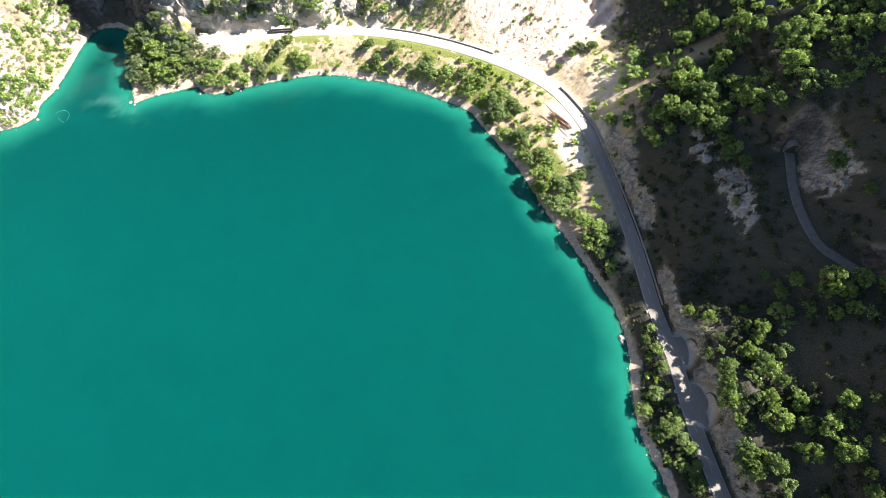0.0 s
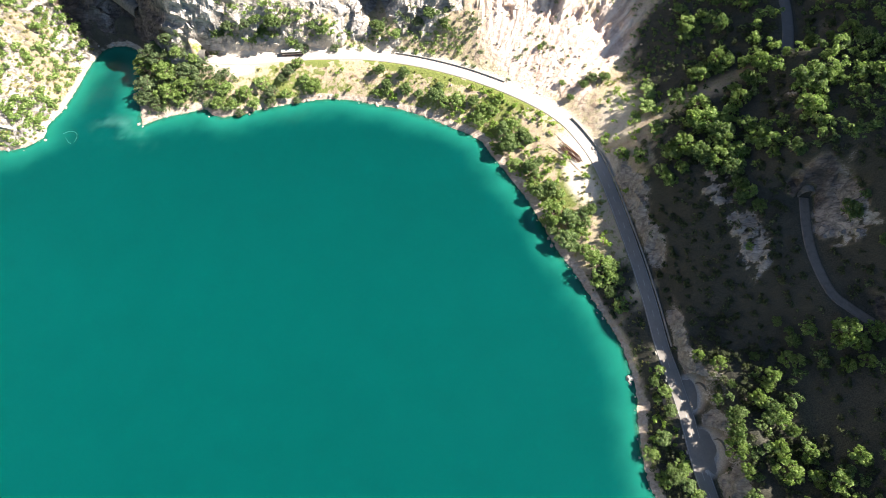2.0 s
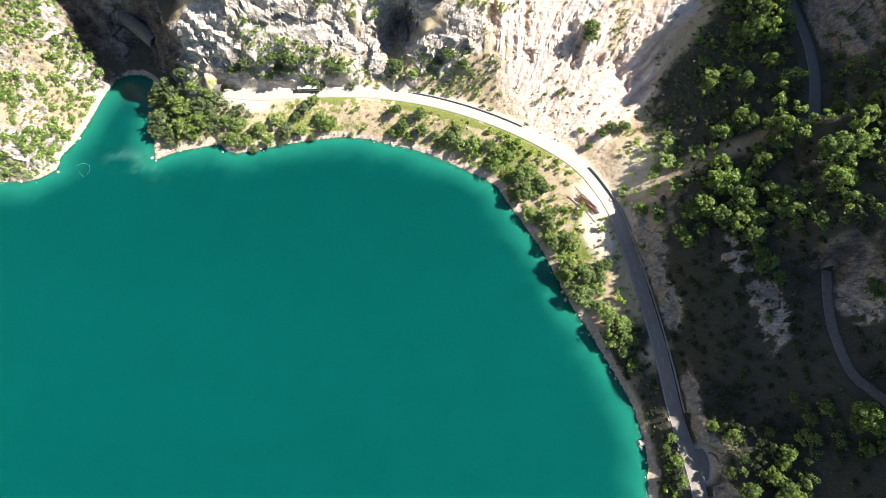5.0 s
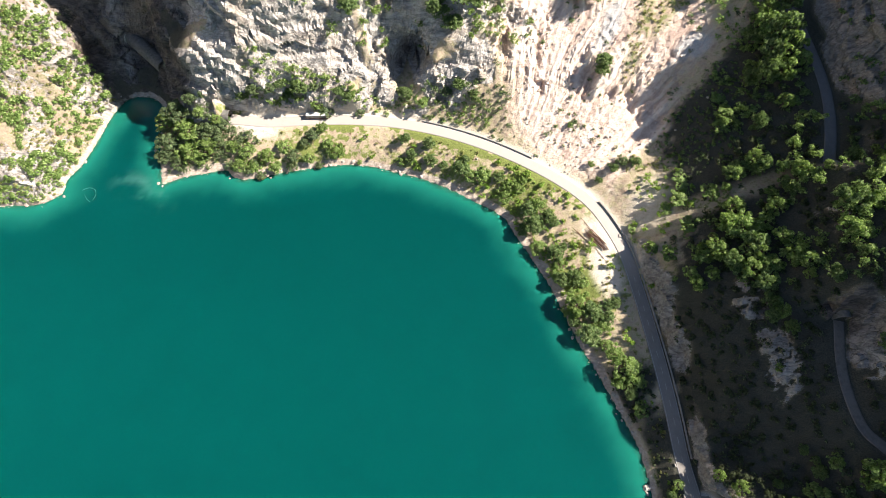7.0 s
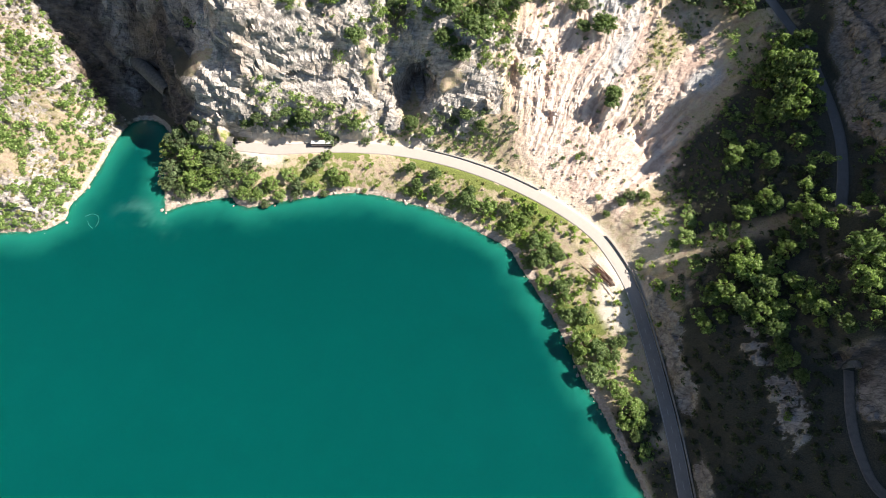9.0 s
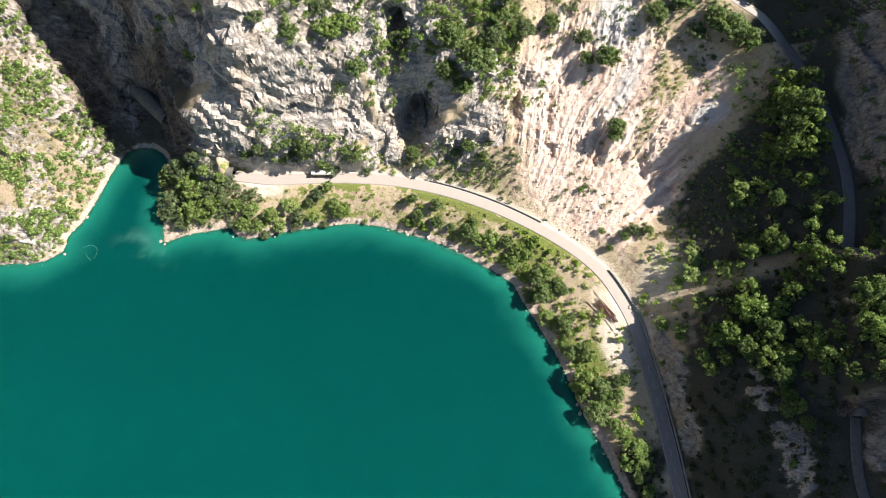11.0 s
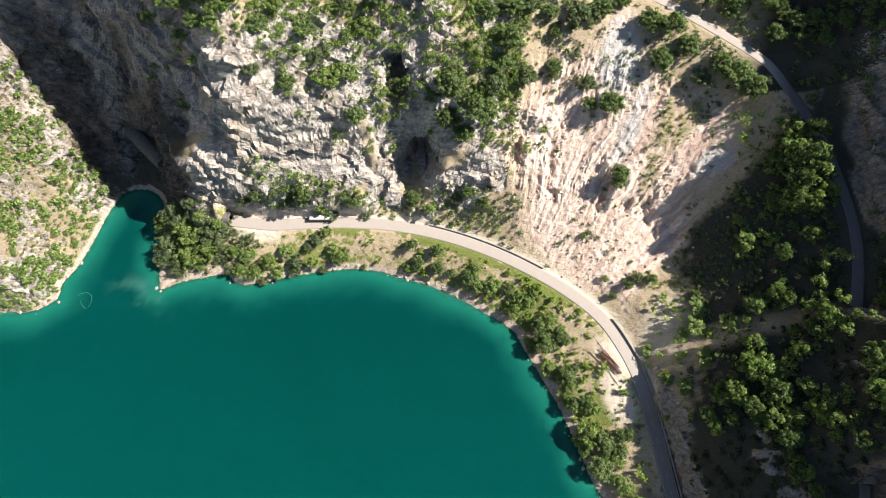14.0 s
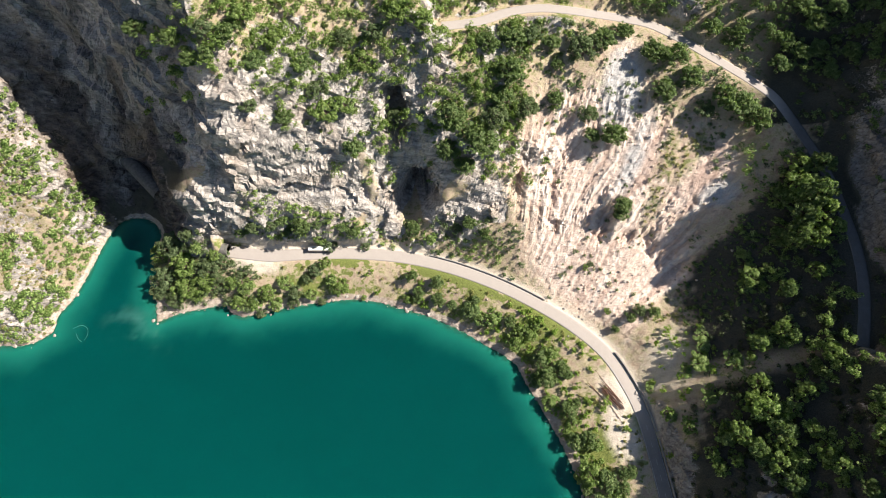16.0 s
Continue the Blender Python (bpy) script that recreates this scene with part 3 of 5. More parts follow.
wood_shade = wood_shade * (1 - 0.85 * sun_shaft)
# shade of the bank below the road, put into its ground colour
wood_shade = np.maximum(wood_shade, 0.92 * smooth(80, 90, GX) * smooth(68, 56, GY) * smooth(1.5, 4.0, INLAND) * smooth(124, 116, GX) * smooth(-0.5, 0.1, cloud + 0.3))
wood_shade = np.where(GY > 250, np.maximum(wood_shade, smooth(120, 140, GX + (GY - 250) * -0.2)), wood_shade)

# relief: crags on the faces, gullies in the scree, hummocks elsewhere
nz = 1 / np.sqrt(1 + SLOPE**2)
nx_, ny_ = -dzx * nz, -dzy * nz
push = (rock * (3.2 * crags + 0.6 * strata + 0.3 * cut + 1.25 * beds + 0.4 * grain) + (1 - rock) * (0.35 * cloud + 0.28 * grain)) * off_road * inshore
rill = in_core(0.11, ridged, 9.3)
gully, streak, rib = np.zeros(GX.shape), np.zeros(GX.shape), np.zeros(GX.shape)
fan, run = np.arctan2(GX - 22, GY - 112), np.hypot(GX - 22, GY - 112)
fan = fan + 0.035 * cloud
gully[core] = np.array([ridged(Vector((a * 11, b * 0.011, 7.0))) for a, b in zip(fan[core], run[core])])
streak[core] = np.array([cloudy(Vector((a * 42, b * 0.03, 2.0))) for a, b in zip(fan[core], run[core])])
crumbly = smooth(-0.05, 0.35, outcrop + 0.2 * cloud) * smooth(22, 34, Z)
rib[core] = np.array([ridged(Vector((a * 30, b * 0.022, c))) for a, b, c in zip(fan[core], run[core], 11 + 0.12 * rill[core])])
pebble = np.zeros(GX.shape)
loose = core & (scree > 0.05)
pebble[loose] = field(GX[loose], GY[loose], 1.3, cloudy, 4.4)
high_up = smooth(14, 32, Z)
push = push + scree * off_road * (0.08 * pebble + (0.08 + 0.9 * high_up) * gully * smooth(-0.25, 0.35, cloud + 0.1) + (0.1 + 0.35 * high_up) * streak + (0.03 + 0.15 * high_up + 0.8 * crumbly) * rib + 0.2 * crumbly * rill + (0.15 + 0.5 * crumbly) * grain) * (0.5 + smooth(0.3, 1.0, SLOPE))
push = push + in_core(0.5, cloudy, 2.2) * 0.45 * smooth(4, 1, np.abs(INLAND - 1))
X3, Y3, Z3 = GX + push * nx_, GY + push * ny_, Z + push * nz
# the hollow in the cliff, and an overhung niche above it
for cx, cy, cz, rx, rz, d in ((-30, 214, 31, 9.5, 12, 22), (-41, 238, 66, 7.5, 13, 20), (44, 206, 28, 4, 4, 3), (24, 222, 41, 5, 5, 4)):
    ex, ey, ez = (X3 - cx + 2.2 * grain + 5.0 * cloud + 1.5 * crags) / rx, (Y3 - cy) / (rx * 1.5), (Z3 - cz + 4.0 * outcrop + 2.0 * grain + 2.0 * cut) / rz
    w = np.exp(-(ex**2 + ey**2 + ez**2) ** 2 * 1.2)
    Y3 = Y3 + w * d
    Z3 = Z3 - w * d * 0.45
# slumped hollows in the scree
for cx, cy, r, d in ((69, 203.5, 4.0, 4), (67, 212, 6.5, 5), (83, 202, 3, 3), (92, 198, 5.0, 3.5), (97, 192, 4, 2), (107, 190, 5.0, 2.5)):
    ex, ey = X3 - cx + 2.6 * rill + 1.6 * rib + 1.5 * grain, Y3 - cy + 3.0 * cloud + 1.2 * rib + 1.5 * grain
    q = np.hypot(ex, ey * 0.8) / r
    Z3 = Z3 - d * np.exp(-q**4) * np.clip(0.45 + 0.6 * (ex + 0.7 * ey) / r, 0.05, 1.1)
# tunnel mouth: the hillside is opened where the road runs in
quads = grid_faces(len(gx), len(gy))
cxy = GX.ravel()[quads].mean(1), GY.ravel()[quads].mean(1)
mouth = (cxy[0] > -127.4) & (cxy[0] < -124.4) & (np.abs(cxy[1] - 180.6) < 3.3) & (Z3.ravel()[quads].min(1) < 16.4) & (Z3.ravel()[quads].max(1) > 11.4)
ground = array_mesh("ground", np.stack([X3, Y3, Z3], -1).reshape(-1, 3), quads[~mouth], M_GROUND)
tagged(ground, "steep limestone slopes with scree, dry grass and bare rock round the lake", "ground", kind="structure")
ground.data.polygons.foreach_set("use_smooth", ((rock + 2 * scree).ravel()[quads[~mouth]].mean(1) < 0.5).astype(bool))
paint(ground, "rock", rock)
# brown bank and cutting rock; in the gorge its shade is coloured in
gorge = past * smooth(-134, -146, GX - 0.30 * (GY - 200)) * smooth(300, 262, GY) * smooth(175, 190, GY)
paint(ground, "brown_shade", 0.92 * np.clip(0.45 * bank * (1 - gorge) * smooth(-0.5, 0.3, grain + 0.5 * outcrop) + 0.6 * smooth(142, 156, GX) * smooth(262, 240, GY) * (1 - patch) + 0.45 * east_side * bare + 0.35 * patch * (GX < 160) + gorge * (0.55 + 0.9 * outcrop + 0.6 * smooth(60, 25, Z3) - 0.3 * smooth(60, 100, Z3)), 0, 1))
# gorge floor darkened for its shade, bank soil toned down
wood_shade = np.maximum.reduce([wood_shade, gorge * 0.85, bank * np.clip(0.35 + 0.25 * outcrop, 0.1, 0.55)])
paint(ground, "streak", np.clip(0.48 + 0.45 * streak + 0.15 * gully + 0.22 * rib, 0, 1))
bays = np.maximum(oval(GX, GY, 121.6, 1, 5, 8, 0.2), oval(GX, GY, 124.4, -22, 6.2, 9.5, 0.2))
scree, talus = np.maximum(scree, 0.9 * bays), np.maximum(talus, 2 * bays)
paint(ground, "scree", scree)
paint(ground, "talus", np.clip(talus, 0, 1) * np.maximum(smooth(-0.7, -0.1, cloud + 0.4 * grain), bays))
paint(ground, "wood_shade", np.clip(wood_shade * 1.1, 0, 1))
top_green = 0.4 * smooth(225, 240, GY) * smooth(60, -20, GX) * smooth(-150, -120, GX)
green =  np.clip(0.24 + 0.42 * top_green + 0.35 * cloud + 0.2 * smooth(16, 4, INLAND) * smooth(-170, -120, GX), 0, 1)
sand = np.maximum(oval(GX, GY, 84, 108, 7, 14, 0.4, 20), oval(GX, GY, 82, 126, 6, 12, 0.5, 40))
low_near, _, uphill = to_line(GX, GY, road_line)
by_road = smooth(8.5, 4.5, low_near) * smooth(104, 120, GY) * smooth(240, 230, GY) * smooth(-122, -114, GX)
sand = np.maximum(sand, by_road * np.where(uphill > 0, 0.95, 0.0))
sand = np.maximum.reduce([sand, 0.7 * oval(GX + 3 * cloud, GY + 4 * outcrop, 104, 142, 9, 16, 0.5, -15),  oval(GX, GY, -112, 175, 14, 4, 0.5), 0.3 * chute])
green = np.maximum(green, smooth(9.5, 6.5, low_near) * smooth(100, 115, GY) * smooth(240, 230, GY) * smooth(-100, -85, GX) * (uphill < 0) * (0.95 + 0.3 * cloud) * smooth(-0.7, 0.1, cloud + 0.7 * grain + 0.1))
green = np.maximum(green, 0.5 * grass_strip)
green = np.maximum(green, bank * np.clip(0.5 + 0.7 * cloud + 0.3 * grain, 0, 0.9))
verge = smooth(0.5, 3.5, INLAND) * smooth(34, 26, INLAND) * (uphill < 0) * smooth(110, 60, GX - 100) * smooth(-125, -115, GX) * (GY < 186) * (GX < 118)
green = np.maximum(green, verge * np.clip(0.45 + 0.5 * cloud, 0, 0.85))
paint(ground, "green", green)
paint(ground, "sand", np.clip(sand + 0.25 * grain * (sand > 0.05), 0, 1))
paint(ground, "ring", smooth(3.0, 0.9, Z3) * (0.75 + 0.5 * cloud))


def ground_height(x, y):
    """Height of the finished ground at one place or many."""
    i = np.clip(np.searchsorted(gx, x) - 1, 0, len(gx) - 2)
    j = np.clip(np.searchsorted(gy, y) - 1, 0, len(gy) - 2)
    a, b = (x - gx[i]) / (gx[i + 1] - gx[i]), (y - gy[j]) / (gy[j + 1] - gy[j])
    return (Z3[j, i] * (1 - a) + Z3[j, i + 1] * a) * (1 - b) + (Z3[j + 1, i] * (1 - a) + Z3[j + 1, i + 1] * a) * b


def slope_at(x, y):
    i, j = np.clip(np.searchsorted(gx, x), 0, len(gx) - 1), np.clip(np.searchsorted(gy, y), 0, len(gy) - 1)
    return SLOPE[j, i], INLAND[j, i], NEAR[j, i], rock[j, i], scree[j, i]


# ---------------------------------------------------------------- lake
wx, wy = spread(-236, 118, 2.0, 1500), spread(-70, 204, 2.0, 1500)
WX, WY = np.meshgrid(wx, wy)
out = -from_shore(WX, WY)
wq = grid_faces(len(wx), len(wy))
keep = (out.ravel()[wq].max(1) > -9)
lake = array_mesh("lake", np.stack([WX, WY, np.zeros(WX.shape)], -1).reshape(-1, 3), wq[keep], M_WATER)
tagged(lake, "still turquoise green lake water, paler over shoals at shore", "water", kind="structure")
wob = field(WX, WY, 0.05, cloudy, 5.0)
paint(lake, "shoal", np.clip(smooth(20 + 6 * wob, 0.5, out) ** 1.6 * 0.95, 0, 1))
paint(lake, "clear", np.clip(smooth(2.4 + 1.5 * wob, 0.0, out) * 0.7, 0, 1))
# water colour paler southwards, standing in for stronger exposure there
paint(lake, "south_tint", (0.40 + 0.5 * smooth(150, 20, WY)) * np.clip(0.95 + 0.12 * wob, 0, 1))
milk = oval(WX, WY, -168, 136, 16, 8, 0.6, -20) * smooth(-0.1, 0.5, wob + 0.1)
paint(lake, "milk", np.clip(milk * 0.7, 0, 1))


# ---------------------------------------------------------------- roads
def ribbon(name, line, half, lift, mat, cols=9, camber=0.06):
    offs = np.linspace(-half, half, cols)
    rows = [offset(line, o) for o in offs]
    v = np.stack([np.column_stack([r[:, :2], r[:, 2] + lift + camber * (1 - (o / half) ** 2)]) for r, o in zip(rows, offs)], 1)
    edge = v[:, [0, -1]].copy()
    edge[:, :, 2] -= 0.6
    v = np.concatenate([edge[:, :1], v, edge[:, 1:]], 1)
    n, k = v.shape[:2]
    return array_mesh(name, v.reshape(-1, 3), grid_faces(k, n), mat, soft=False), v


def band(line, d, wide, lift):
    """A flat painted strip along a road; returns its corners and faces."""
    a, b = offset(line, d - wide / 2), offset(line, d + wide / 2)
    v = np.concatenate([a, b])
    v[:, 2] += lift
    n = len(line)
    return v, np.array([(i, i + 1, n + i + 1, n + i) for i in range(n - 1)])


fine_road = resample(ROAD, 1.5)
road, rv = ribbon("road", fine_road, 3.4, 0.10, M_ROAD)
tagged(road, "two-lane asphalt lakeside road, dusted pale where it bends", "road", kind="structure")
# dusty pale on the sunlit west, plain asphalt on the shaded east
paint(road, "dust_sun", np.clip(smooth(96, 126, rv[:, :, 1]) * 0.85 + 0.12, 0, 1))
east = fine_road[fine_road[:, 1] < 150]
for d in (-2.95, 2.95):
    v, q = band(east, d, 0.16, 0.155 + 0.006)
    ob = array_mesh("edge_line", v, q, M_PAINT, False)
    ob.parent = road
dashes_v, dashes_q = [], []
low = fine_road[fine_road[:, 1] < 128]
for i in range(0, len(low) - 3, 5):
    v, q = band(low[i:i + 3], 0.0, 0.15, 0.185)
    dashes_q.append(q + sum(len(w) for w in dashes_v))
    dashes_v.append(v)
ob = array_mesh("centre_dashes", np.concatenate(dashes_v), np.concatenate(dashes_q), M_PAINT, False)
ob.parent = road
tagged(ob, kind="stuff")

high_road, hv = ribbon("high_road", resample(HIGH_ROAD, 1.5), 2.7, 0.10, M_HIGH)
# sun and shade put into the colour: pale sunlit west, dark shaded remainder
paint(high_road, "dust_sun", smooth(152, 138, hv[:, :, 0]))
tagged(high_road, "narrow pale gravel road across the upper slope", "road", kind="structure")
back_road, _ = ribbon("back_road", resample(BACK_ROAD, 1.5), 2.2, 0.10, M_BACK)
tagged(back_road, "narrow shaded asphalt road on a rock ledge", "road", kind="structure")
for cx, cy, rx, ry in ((121.4, 1.0, 4.0, 6.6), (124.2, -22.0, 5.0, 8.2)):
    bm = bmesh.new()
    ring = [(cx + rx * k * math.cos(a), cy + ry * k * math.sin(a)) for a, k in ((a, 1 + 0.35 * noise.noise(Vector((math.cos(a) * 1.6, math.sin(a) * 1.6, cy)))) for a in np.linspace(0, 2 * math.pi, 40, endpoint=False))]
    top, low = ([bm.verts.new((x, y, z)) for x, y in ring] for z in (7.27, 6.7))
    bm.faces.new(top)
    for i in range(40):
        bm.faces.new((low[i], low[(i + 1) % 40], top[(i + 1) % 40], top[i]))
    bay = part("lay_by", bm, M_ROAD)
    paint(bay, "dust_sun", np.full(len(bay.data.vertices), 0.15))
    tagged(bay, "grey asphalt lay-by before a tunnel mouth", "lay-by", kind="structure")


def wall_along(name, line, d, high, thick, mat, label, cap=0.06, block=3.0):
    """A low wall that follows a road, of blocks with a coping on each."""
    root = new(name)
    tagged(root, label, "wall")
    o = offset(line, d)
    root.location = Vector(o[0])
    step = max(1, int(block / np.linalg.norm(o[1] - o[0])))
    for i in range(0, len(o) - step, step):
        a, b = Vector(o[i]), Vector(o[i + step])
        mid, way = (a + b) / 2, b - a
        m = Matrix.Translation(mid - root.location + Vector((0, 0, high / 2 - 0.25))) @ Matrix.Rotation(math.atan2(way.y, way.x), 4, "Z")
        bm = bmesh.new()
        box(bm, Matrix.Identity(4), way.length - 0.04, thick, high + 0.5, 0.04)
        box(bm, Matrix.Translation((0, 0, high / 2 + 0.25 + cap / 2)), way.length - 0.02, thick + 0.12, cap, 0.02)
        part("wall_block", bm, mat, root, at=m)
    return root


def stretch(line, lo, hi, axis=0):
    k = (line[:, axis] > lo) & (line[:, axis] < hi)
    return line[k]


wall_along("roadside_wall", stretch(fine_road, -20, 44), 4.0, 0.9, 0.5, M_CONCRETE, "low grey concrete wall along foot of the scree")
wall_along("roadside_wall", stretch(stretch(fine_road, 77, 130), 108, 148, 1), 4.0, 1.1, 0.6, M_CONCRETE, "low grey concrete wall round the road bend")
wall_along("roadside_wall", stretch(stretch(fine_road, 90, 130), 20, 106, 1), 4.1, 0.7, 0.45, M_CONCRETE, "low stone wall under the shaded rock face")


def stone_post(m):
    root = new("kerb_stone")
    bm = bmesh.new()
    box(bm, Matrix.Translation((0, 0, 0.3)), 1.5, 0.5, 0.7, 0.08)
    part("stone", bm, M_STONE, root)
    root.matrix_basis = m
    return tagged(root, "pale limestone kerb stone at the lake side of the road", "kerb stone", "kerb stones along the road")


low_edge = offset(fine_road[fine_road[:, 1] < 20], -3.9)
first = None
for i in range(0, len(low_edge) - 1, 4):
    a, b = Vector(low_edge[i]), Vector(low_edge[i + 1])
    m = Matrix.Translation(a) @ Matrix.Rotation(math.atan2(b.y - a.y, b.x - a.x) + random.uniform(-0.1, 0.1), 4, "Z")
    if first is None:
        first = stone_post(m)
    elif random.random() < 0.75:
        copy_thing(first, m)


# ---------------------------------------------------------------- tunnels
def arch_points(half, spring, n=12):
    pts = [(-half, 0.0), (-half, spring)]
    pts += [(-half * math.cos(a), spring + half * math.sin(a)) for a in np.linspace(0, math.pi, n)[1:-1]]
    return pts + [(half, spring), (half, 0.0)]


def arch_ring(bm, inner, outer, y0, y1):
    """An arched band between two outlines, from y0 to y1."""
    loops = [[bm.verts.new((x, y, z)) for x, z in o] for y in (y0, y1) for o in (inner, outer)]
    i0, o0, i1, o1 = loops
    for a, b in ((i0, o0), (o0, o1), (o1, i1), (i1, i0)):
        for k in range(len(a) - 1):
            bm.faces.new((a[k], a[k + 1], b[k + 1], b[k]))
    for k in (0, -1):
        bm.faces.new((i0[k], o0[k], o1[k], i1[k]))
    bmesh.ops.recalc_face_normals(bm, faces=bm.faces)


def tunnel(name, place, turn, half, spring, deep, label, rim=0.7):
    """A tunnel mouth: a stone ring and the lined bore behind it; its way in is its own +y."""
    root = new(name)
    root.matrix_basis = pose(*place, 0, 0, turn)
    tagged(root, label, "tunnel", kind="structure")
    bm = bmesh.new()
    arch_ring(bm, arch_points(half, spring), arch_points(half + rim, spring), -0.5, 0.4)
    part("portal_ring", bm, M_PORTAL, root, "weathered concrete portal ring")
    bm = bmesh.new()
    arch_ring(bm, arch_points(half + 0.02, spring), arch_points(half + 0.4, spring), 0.4, deep)
    end = [bm.verts.new((x, deep, z)) for x, z in arch_points(half + 0.4, spring)]
    bm.faces.new(end)
    part("bore", bm, M_PORTAL, root, "rough dark rock bore")
    return root


tunnel("tunnel_1", (-126.3, 180.6, 10.9), 90, 3.3, 2.3, 8, "dark rock tunnel mouth where the lakeside road runs in", 0.4)
tunnel("tunnel_2", (126.6, 3.4, 7.1), -60, 2.6, 2.2, 7, "small dark tunnel mouth behind a lay-by", 0.4)
tunnel("tunnel_3", (130.2, -19.6, 7.1), -70, 2.6, 2.2, 7, "small dark tunnel mouth behind a lay-by", 0.4)
tunnel("tunnel_4", (168.8, 145.5, 57.9), 160, 2.6, 2.2, 8, "tunnel mouth of the upper road under the rock spur")
tunnel("tunnel_5", (165.6, 79.0, 46.9), 5, 2.6, 2.2, 8, "tunnel mouth in the shaded rock above the ledge road", 0.35)

# barrel-vaulted gallery in the gorge
gallery = new("gallery")
gallery.matrix_basis = pose(-193, 226.5, 18.0, 0, 0, -128.0)
tagged(gallery, "smooth grey barrel-vaulted road gallery deep in the gorge", "gallery", kind="structure")
for k in range(8):
    bm = bmesh.new()
    o, i = arch_points(4.0, 1.6), arch_points(3.6, 1.6)
    arch_ring(bm, i, o, k * 4.0 + 0.04, k * 4.0 + 3.96)
    part("vault_segment", bm, M_PORTAL, gallery)
bm = bmesh.new()
arch_ring(bm, arch_points(3.6, 1.6), arch_points(4.7, 1.6), -0.5, 0.02)
part("portal_ring", bm, M_STONE, gallery, "pale stone portal ring")


# ---------------------------------------------------------------- trees
def leaf_cloud(centres, radii, count, size, rng, flat=0.75):
    """Corners of many small bent leaf sprays on the skins of the given lumps."""
    w = radii**2 / (radii**2).sum()
    k = rng.choice(len(radii), count, p=w)
    n = rng.normal(size=(count, 3))
    n /= np.linalg.norm(n, axis=1)[:, None]
    n[:, 2] = np.where(n[:, 2] < -0.35, -n[:, 2], n[:, 2])
    depth = 1.12 - 0.6 * rng.random(count) ** 1.5
    c = centres[k] + n * (radii[k] * depth)[:, None] * np.array([1, 1, flat])
    face = n + rng.normal(size=(count, 3)) * 0.55 + np.array([0, 0, 0.25])
    face /= np.linalg.norm(face, axis=1)[:, None]
    t = np.cross(face, rng.normal(size=(count, 3)))
    t /= np.linalg.norm(t, axis=1)[:, None]
    b = np.cross(face, t)
    s = size * (0.6 + 0.8 * rng.random(count))[:, None]
    sag = face * s * 0.35
    v = np.stack([c - t * s, c - b * s * 0.6 + sag, c + t * s, c + b * s * 0.6 + sag], 1)
    return v.reshape(-1, 3), np.arange(count * 4).reshape(-1, 4)


def limb(bm, a, b, ra, rb, sides=6):
    a, b = Vector(a), Vector(b)
    turn = (b - a).to_track_quat("Z", "Y").to_matrix().to_4x4()
    bmesh.ops.create_cone(bm, cap_ends=True, segments=sides, radius1=ra, radius2=rb, depth=(b - a).length, matrix=Matrix.Translation((a + b) / 2) @ turn)


def make_tree(seed, leaf, tall, lumps, count, label):
    """A broad-leaved tree with a crown about eight metres across."""
    rng = np.random.default_rng(seed)
    root = new("tree")
    tagged(root, label, "tree")
    r, lumps = 4.0, int(lumps * 1.8)
    ang = rng.random(lumps) * 6.283
    rad = r * (0.15 + 0.68 * np.sqrt(rng.random(lumps)))
    cen = np.stack([rad * np.cos(ang), rad * np.sin(ang), tall * (0.50 + 0.38 * rng.random(lumps)) - rad * 0.35], 1)
    rr = r * (0.10 + 0.11 * rng.random(lumps))
    cen, rr = np.vstack([cen, [(0.2, -0.1, tall * 0.78)]]), np.append(rr, r * 0.34)
    bm = bmesh.new()
    limb(bm, (0, 0, -0.6), (0.1, 0.05, tall * 0.4), 0.26, 0.17, 8)
    for c in cen:
        limb(bm, (0.1, 0.05, tall * (0.25 + 0.1 * rng.random())), tuple(c), 0.12, 0.03, 5)
    part("trunk", bm, M_BARK, root, "grey-brown bark")
    v, q = leaf_cloud(cen, rr, count, 0.28, rng)
    crown = array_mesh("crown", v, q, leaf, False)
    crown.parent = root
    return root


PROTO = [make_tree(11, M_LEAF[0], 6.4, 30, 2000, "dark green broad-leaved tree on the rocky slope"),
         make_tree(12, M_LEAF[1], 6.0, 25, 1800, "fresh green broad-leaved tree on the slope"),
         make_tree(13, M_LEAF[2], 5.8, 26, 1700, "dull green tree with an uneven open crown"),
         make_tree(14, M_LEAF[0], 6.8, 36, 2200, "dark green tree with a full rounded crown"),
         make_tree(15, M_LEAF[1], 5.0, 22, 1500, "low yellow-green tree with a spreading crown")]
used = set()
rng = np.random.default_rng(5)


def plant(x, y, r, kinds, group, squash=1.0):
    """One tree with a crown of that radius."""
    s = r / 3.9
    k = kinds[int(rng.integers(len(kinds)))]
    z = float(ground_height(np.array(x), np.array(y))) - 0.15
    m = Matrix.Translation((x, y, z)) @ Matrix.Rotation(rng.random() * 6.283, 4, "Z") @ Matrix.Diagonal((s, s, s * squash * (0.85 + 0.3 * rng.random()), 1))
    if k not in used:
        used.add(k)
        PROTO[k].matrix_basis = Matrix.Translation((x, y, z))
        return tagged(PROTO[k], group=group)
    return tagged(copy_thing(PROTO[k], m), group=group)


